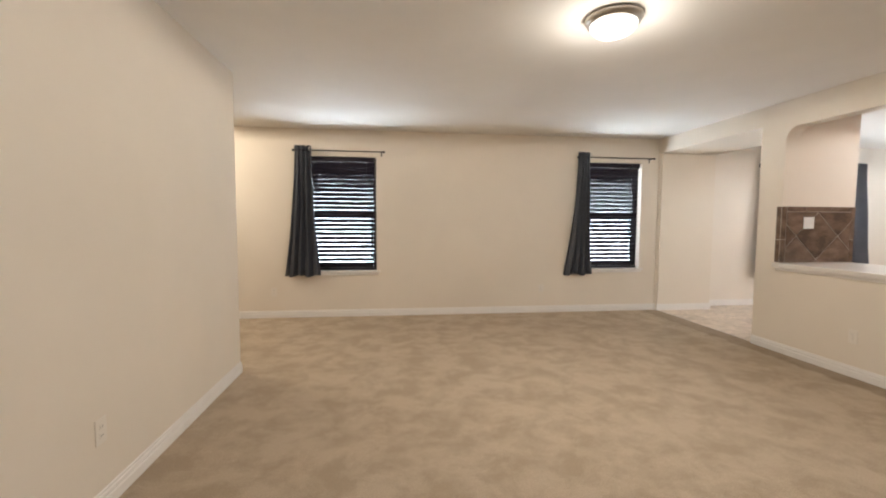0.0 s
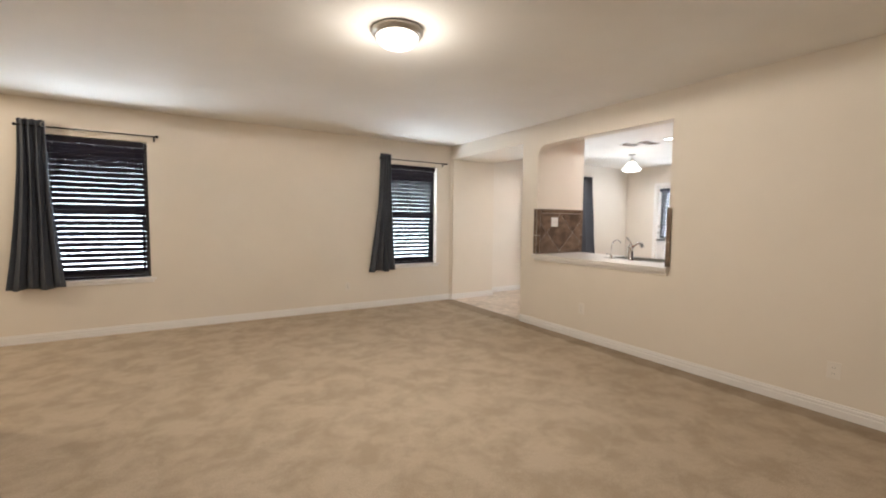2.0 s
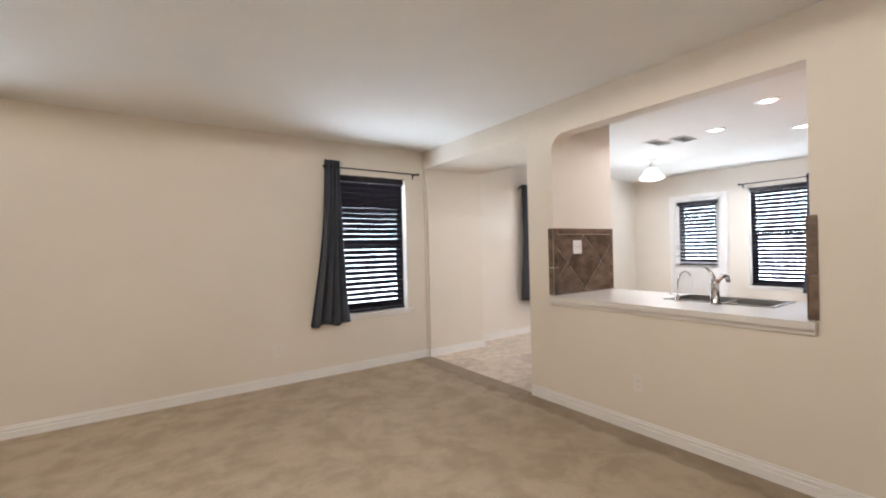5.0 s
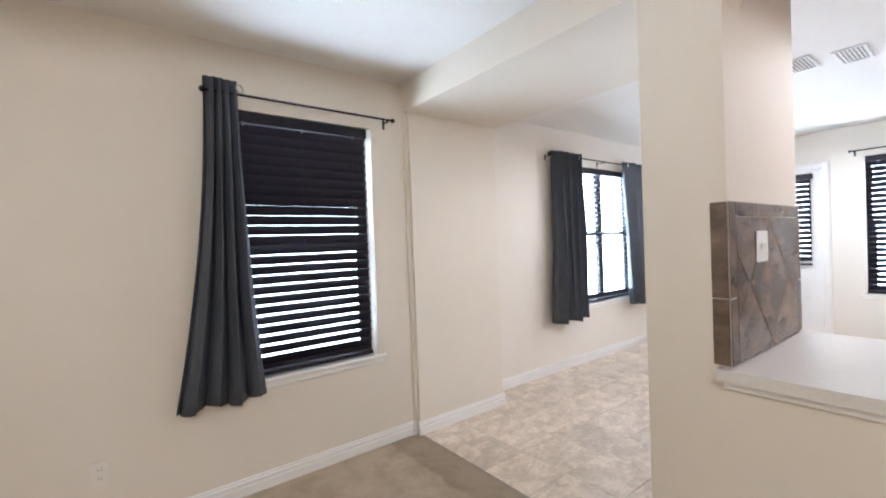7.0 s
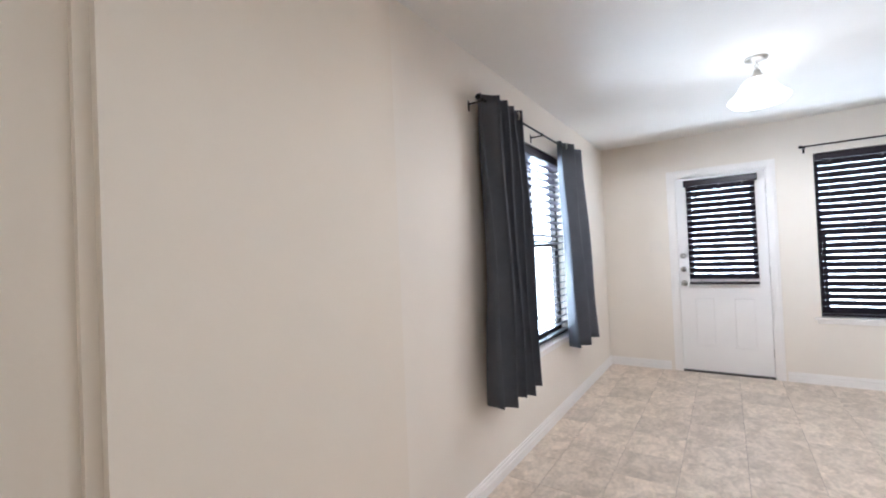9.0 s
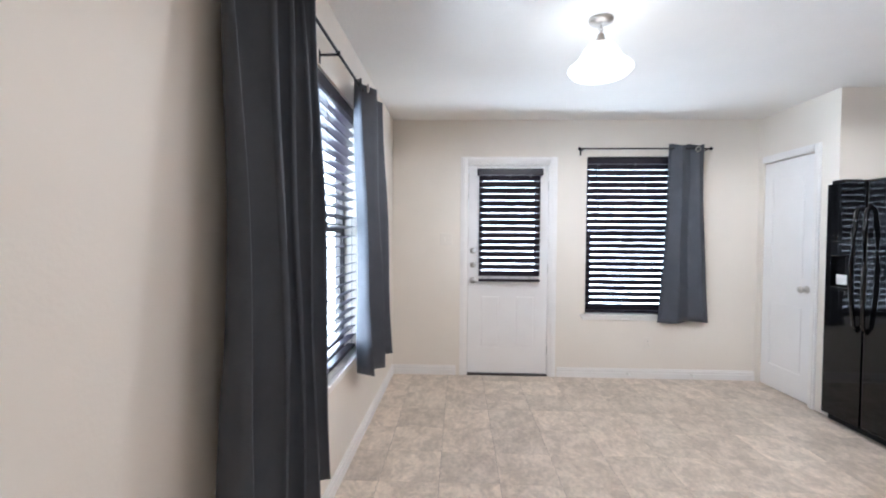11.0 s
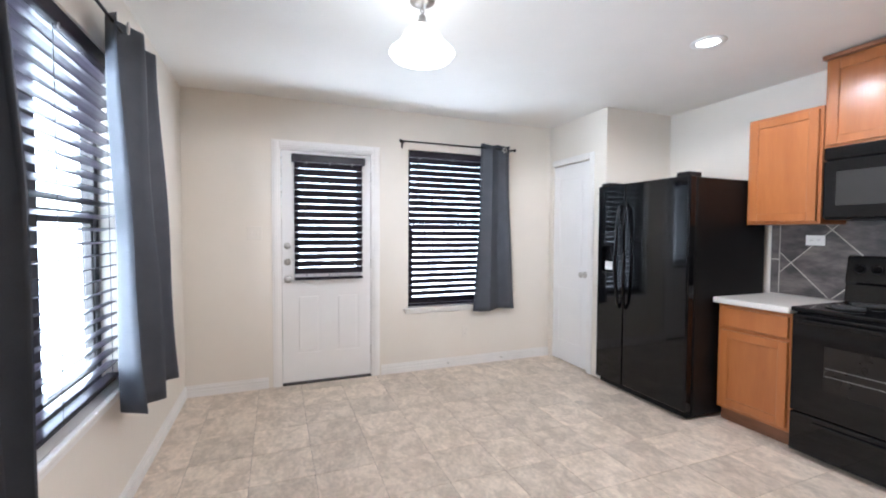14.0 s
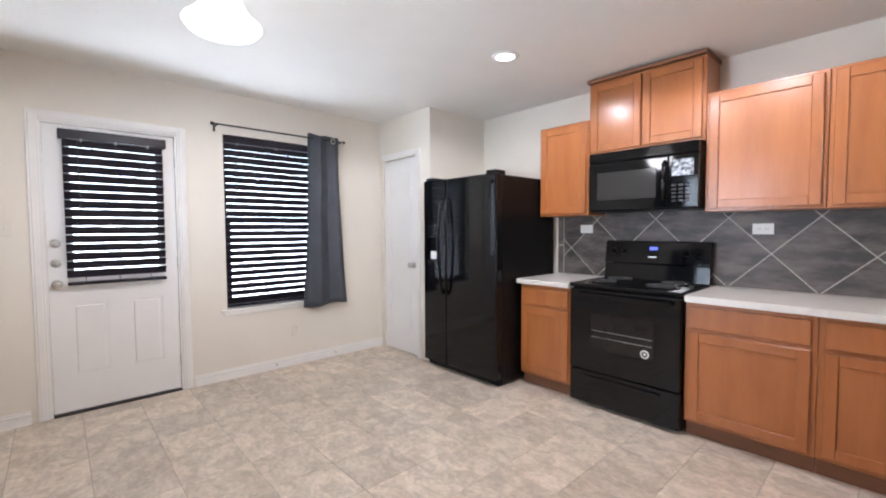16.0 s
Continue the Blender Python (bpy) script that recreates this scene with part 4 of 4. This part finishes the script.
part("rail", B(13.52, 13.56, 0.8, 9.4, 1.2, 1.29), M_FENCE, fence)


def tree(x, y, h, seed):
    rnd = random.Random(seed)
    t = thing("tree", "leafy green tree behind the fence", "tree", "trees behind the fence")
    bm = bmesh.new()
    tube(bm, (x, y, -0.2), (x + 0.1, y, h * 0.5), 0.16, 10, 0.09)
    for k in range(6):
        a = k * 1.05
        tube(bm, (x + 0.08, y, h * (0.32 + 0.03 * k)), (x + 1.3 * math.cos(a), y + 1.3 * math.sin(a), h * (0.6 + 0.05 * k)), 0.06, 7, 0.02)
    part("trunk", bm, M_FENCE, t, "brown bark trunk")
    vs, fs = [], []
    for k in range(2600):
        th, ph, r = rnd.uniform(0, 6.28), rnd.uniform(-1, 1), rnd.uniform(0.35, 1) * (1 + 0.25 * math.sin(3 * k))
        q = math.sqrt(1 - ph * ph)
        c = Vector((x + 1.7 * r * q * math.cos(th), y + 1.7 * r * q * math.sin(th), h * 0.72 + 1.5 * r * ph))
        a = Vector((rnd.gauss(0, 1), rnd.gauss(0, 1), rnd.gauss(0, 1))).normalized() * 0.10
        b = a.cross(Vector((rnd.gauss(0, 1), rnd.gauss(0, 1), rnd.gauss(0, 1)))).normalized() * 0.05
        o = len(vs)
        vs += [c - a, c + b, c + a, c - b]
        fs.append((o, o + 1, o + 2, o + 3))
    me = bpy.data.meshes.new("crown")
    me.from_pydata(vs, [], fs)
    me.materials.append(M_LEAF)
    new("crown", me).parent = t


tree(5.6, 12.5, 4.6, 1)
tree(8.4, 12.0, 4.2, 2)
tree(1.5, 13.0, 4.8, 3)
tree(17.0, 4.0, 4.6, 4)


# ---- tiles ----
def clip_poly(poly, x0, x1, z0, z1):
    for axis, lim, keep in ((0, x0, 1), (0, x1, -1), (1, z0, 1), (1, z1, -1)):
        out = []
        for i, p in enumerate(poly):
            q = poly[(i + 1) % len(poly)]
            dp, dq = keep * (p[axis] - lim), keep * (q[axis] - lim)
            if dp >= 0:
                out.append(p)
            if dp * dq < 0:
                t = dp / (dp - dq)
                out.append((p[0] + t * (q[0] - p[0]), p[1] + t * (q[1] - p[1])))
        poly = out
        if len(poly) < 3:
            return []
    return poly


def diamond_tiles(parent, mat, x0, x1, z0, z1, cx, cz, half, place, lift, gap=0.0052):
    """Square tiles set on their points, clipped to a rectangle; place maps (x, z) to the wall."""
    for i in range(-14, 15):
        for j in range(-4, 5):
            if (i + j) % 2:
                continue
            mx, mz = cx + i * half, cz + j * half
            r = half - gap
            poly = clip_poly([(mx - r, mz), (mx, mz - r), (mx + r, mz), (mx, mz + r)], x0, x1, z0, z1)
            area = 0.5 * abs(sum(p[0] * q[1] - q[0] * p[1] for p, q in zip(poly, poly[1:] + poly[:1]))) if poly else 0
            if area > 4e-4:
                part("tile", prism(bmesh.new(), [place(a, b) for a, b in poly], lift), mat, parent)


sp = structure("backsplash", B(4.19, 7.15, YS + 0.0005, YS + 0.006, 0.893, 1.45), M_SGROUT, "dark slate diamond-set backsplash with pale grout", "backsplash")
diamond_tiles(sp, M_SLATE, 4.19, 7.085, 0.896, 1.447, 5.796, 1.131, 0.243, lambda a, b: (a, YS + 0.0055, b), (0, 0.0035, 0))
for k in range(2):
    part("tile", B(7.093, 7.147, YS + 0.0055, YS + 0.010, 0.896 + k * 0.262, 1.148 + k * 0.262, bevel=0.001), M_SLATE, sp)

sj = structure("backsplash_wing", B(XP - 0.009, 4.86, PY1 - 0.006, PY1 - 0.0005, 0.893, 1.452), M_SGROUT, "brown slate diamond-set backsplash with border tiles", "backsplash")
diamond_tiles(sj, M_SLATE2, XP + 0.052, 4.81, 0.896, 1.398, 4.44, 1.16, 0.235, lambda a, b: (a, PY1 - 0.0055, b), (0, -0.0045, 0))
for a, b in ((XP + 0.052, 4.30), (4.305, 4.58), (4.585, 4.81)):
    part("border_tile", B(a, b, PY1 - 0.010, PY1 - 0.0055, 1.404, 1.45, bevel=0.001), M_SLATE2, sj)
for x in (XP - 0.008, 4.815):
    for lo, hi in ((0.896, 1.12), (1.125, 1.45)):
        part("border_tile", B(x, x + 0.044 + (0.01 if x < 4.5 else 0), PY1 - 0.010, PY1 - 0.0055, lo, hi, bevel=0.001), M_SLATE2, sj)
for lo, hi in ((0.896, 1.12), (1.125, 1.45)):
    part("edge_tile", B(XP - 0.009, XP - 0.0005, PY1 - 0.0045, PY1 + 0.05, lo, hi, bevel=0.002), M_SLATE2, sj)
se = structure("backsplash_edge", B(XP - 0.006, XP + 0.142, PY0 + 0.0005, PY0 + 0.008, 0.893, 1.43), M_SGROUT, "brown slate edge tiles on the opening's jamb", "backsplash")
for lo, hi in ((0.896, 1.12), (1.125, 1.428)):
    part("edge_tile", B(XP - 0.012, XP + 0.142, PY0 + 0.008, PY0 + 0.016, lo, hi, bevel=0.002), M_SLATE2, se)
    part("edge_tile", B(XP - 0.012, XP - 0.0062, PY0 - 0.03, PY0 + 0.0078, lo, hi, bevel=0.0015), M_SLATE2, se)

T = 0.335
mesh = None
for i in range(16):
    for j in range(14):
        x, y = XP + 0.035 + i * T, YS + 0.02 + j * T
        if x > XE or y > YK:
            continue
        if mesh is None:
            bm = B(0.0012, T - 0.0012, 0.0012, T - 0.0012, -0.003, 0.0, bevel=0.0008)
            mesh = part("tile", bm, M_TILE, floor)
            t2 = mesh
        else:
            t2 = new("tile", mesh.data)
            t2.parent = floor
        t2.location = (x, y, 0.0)
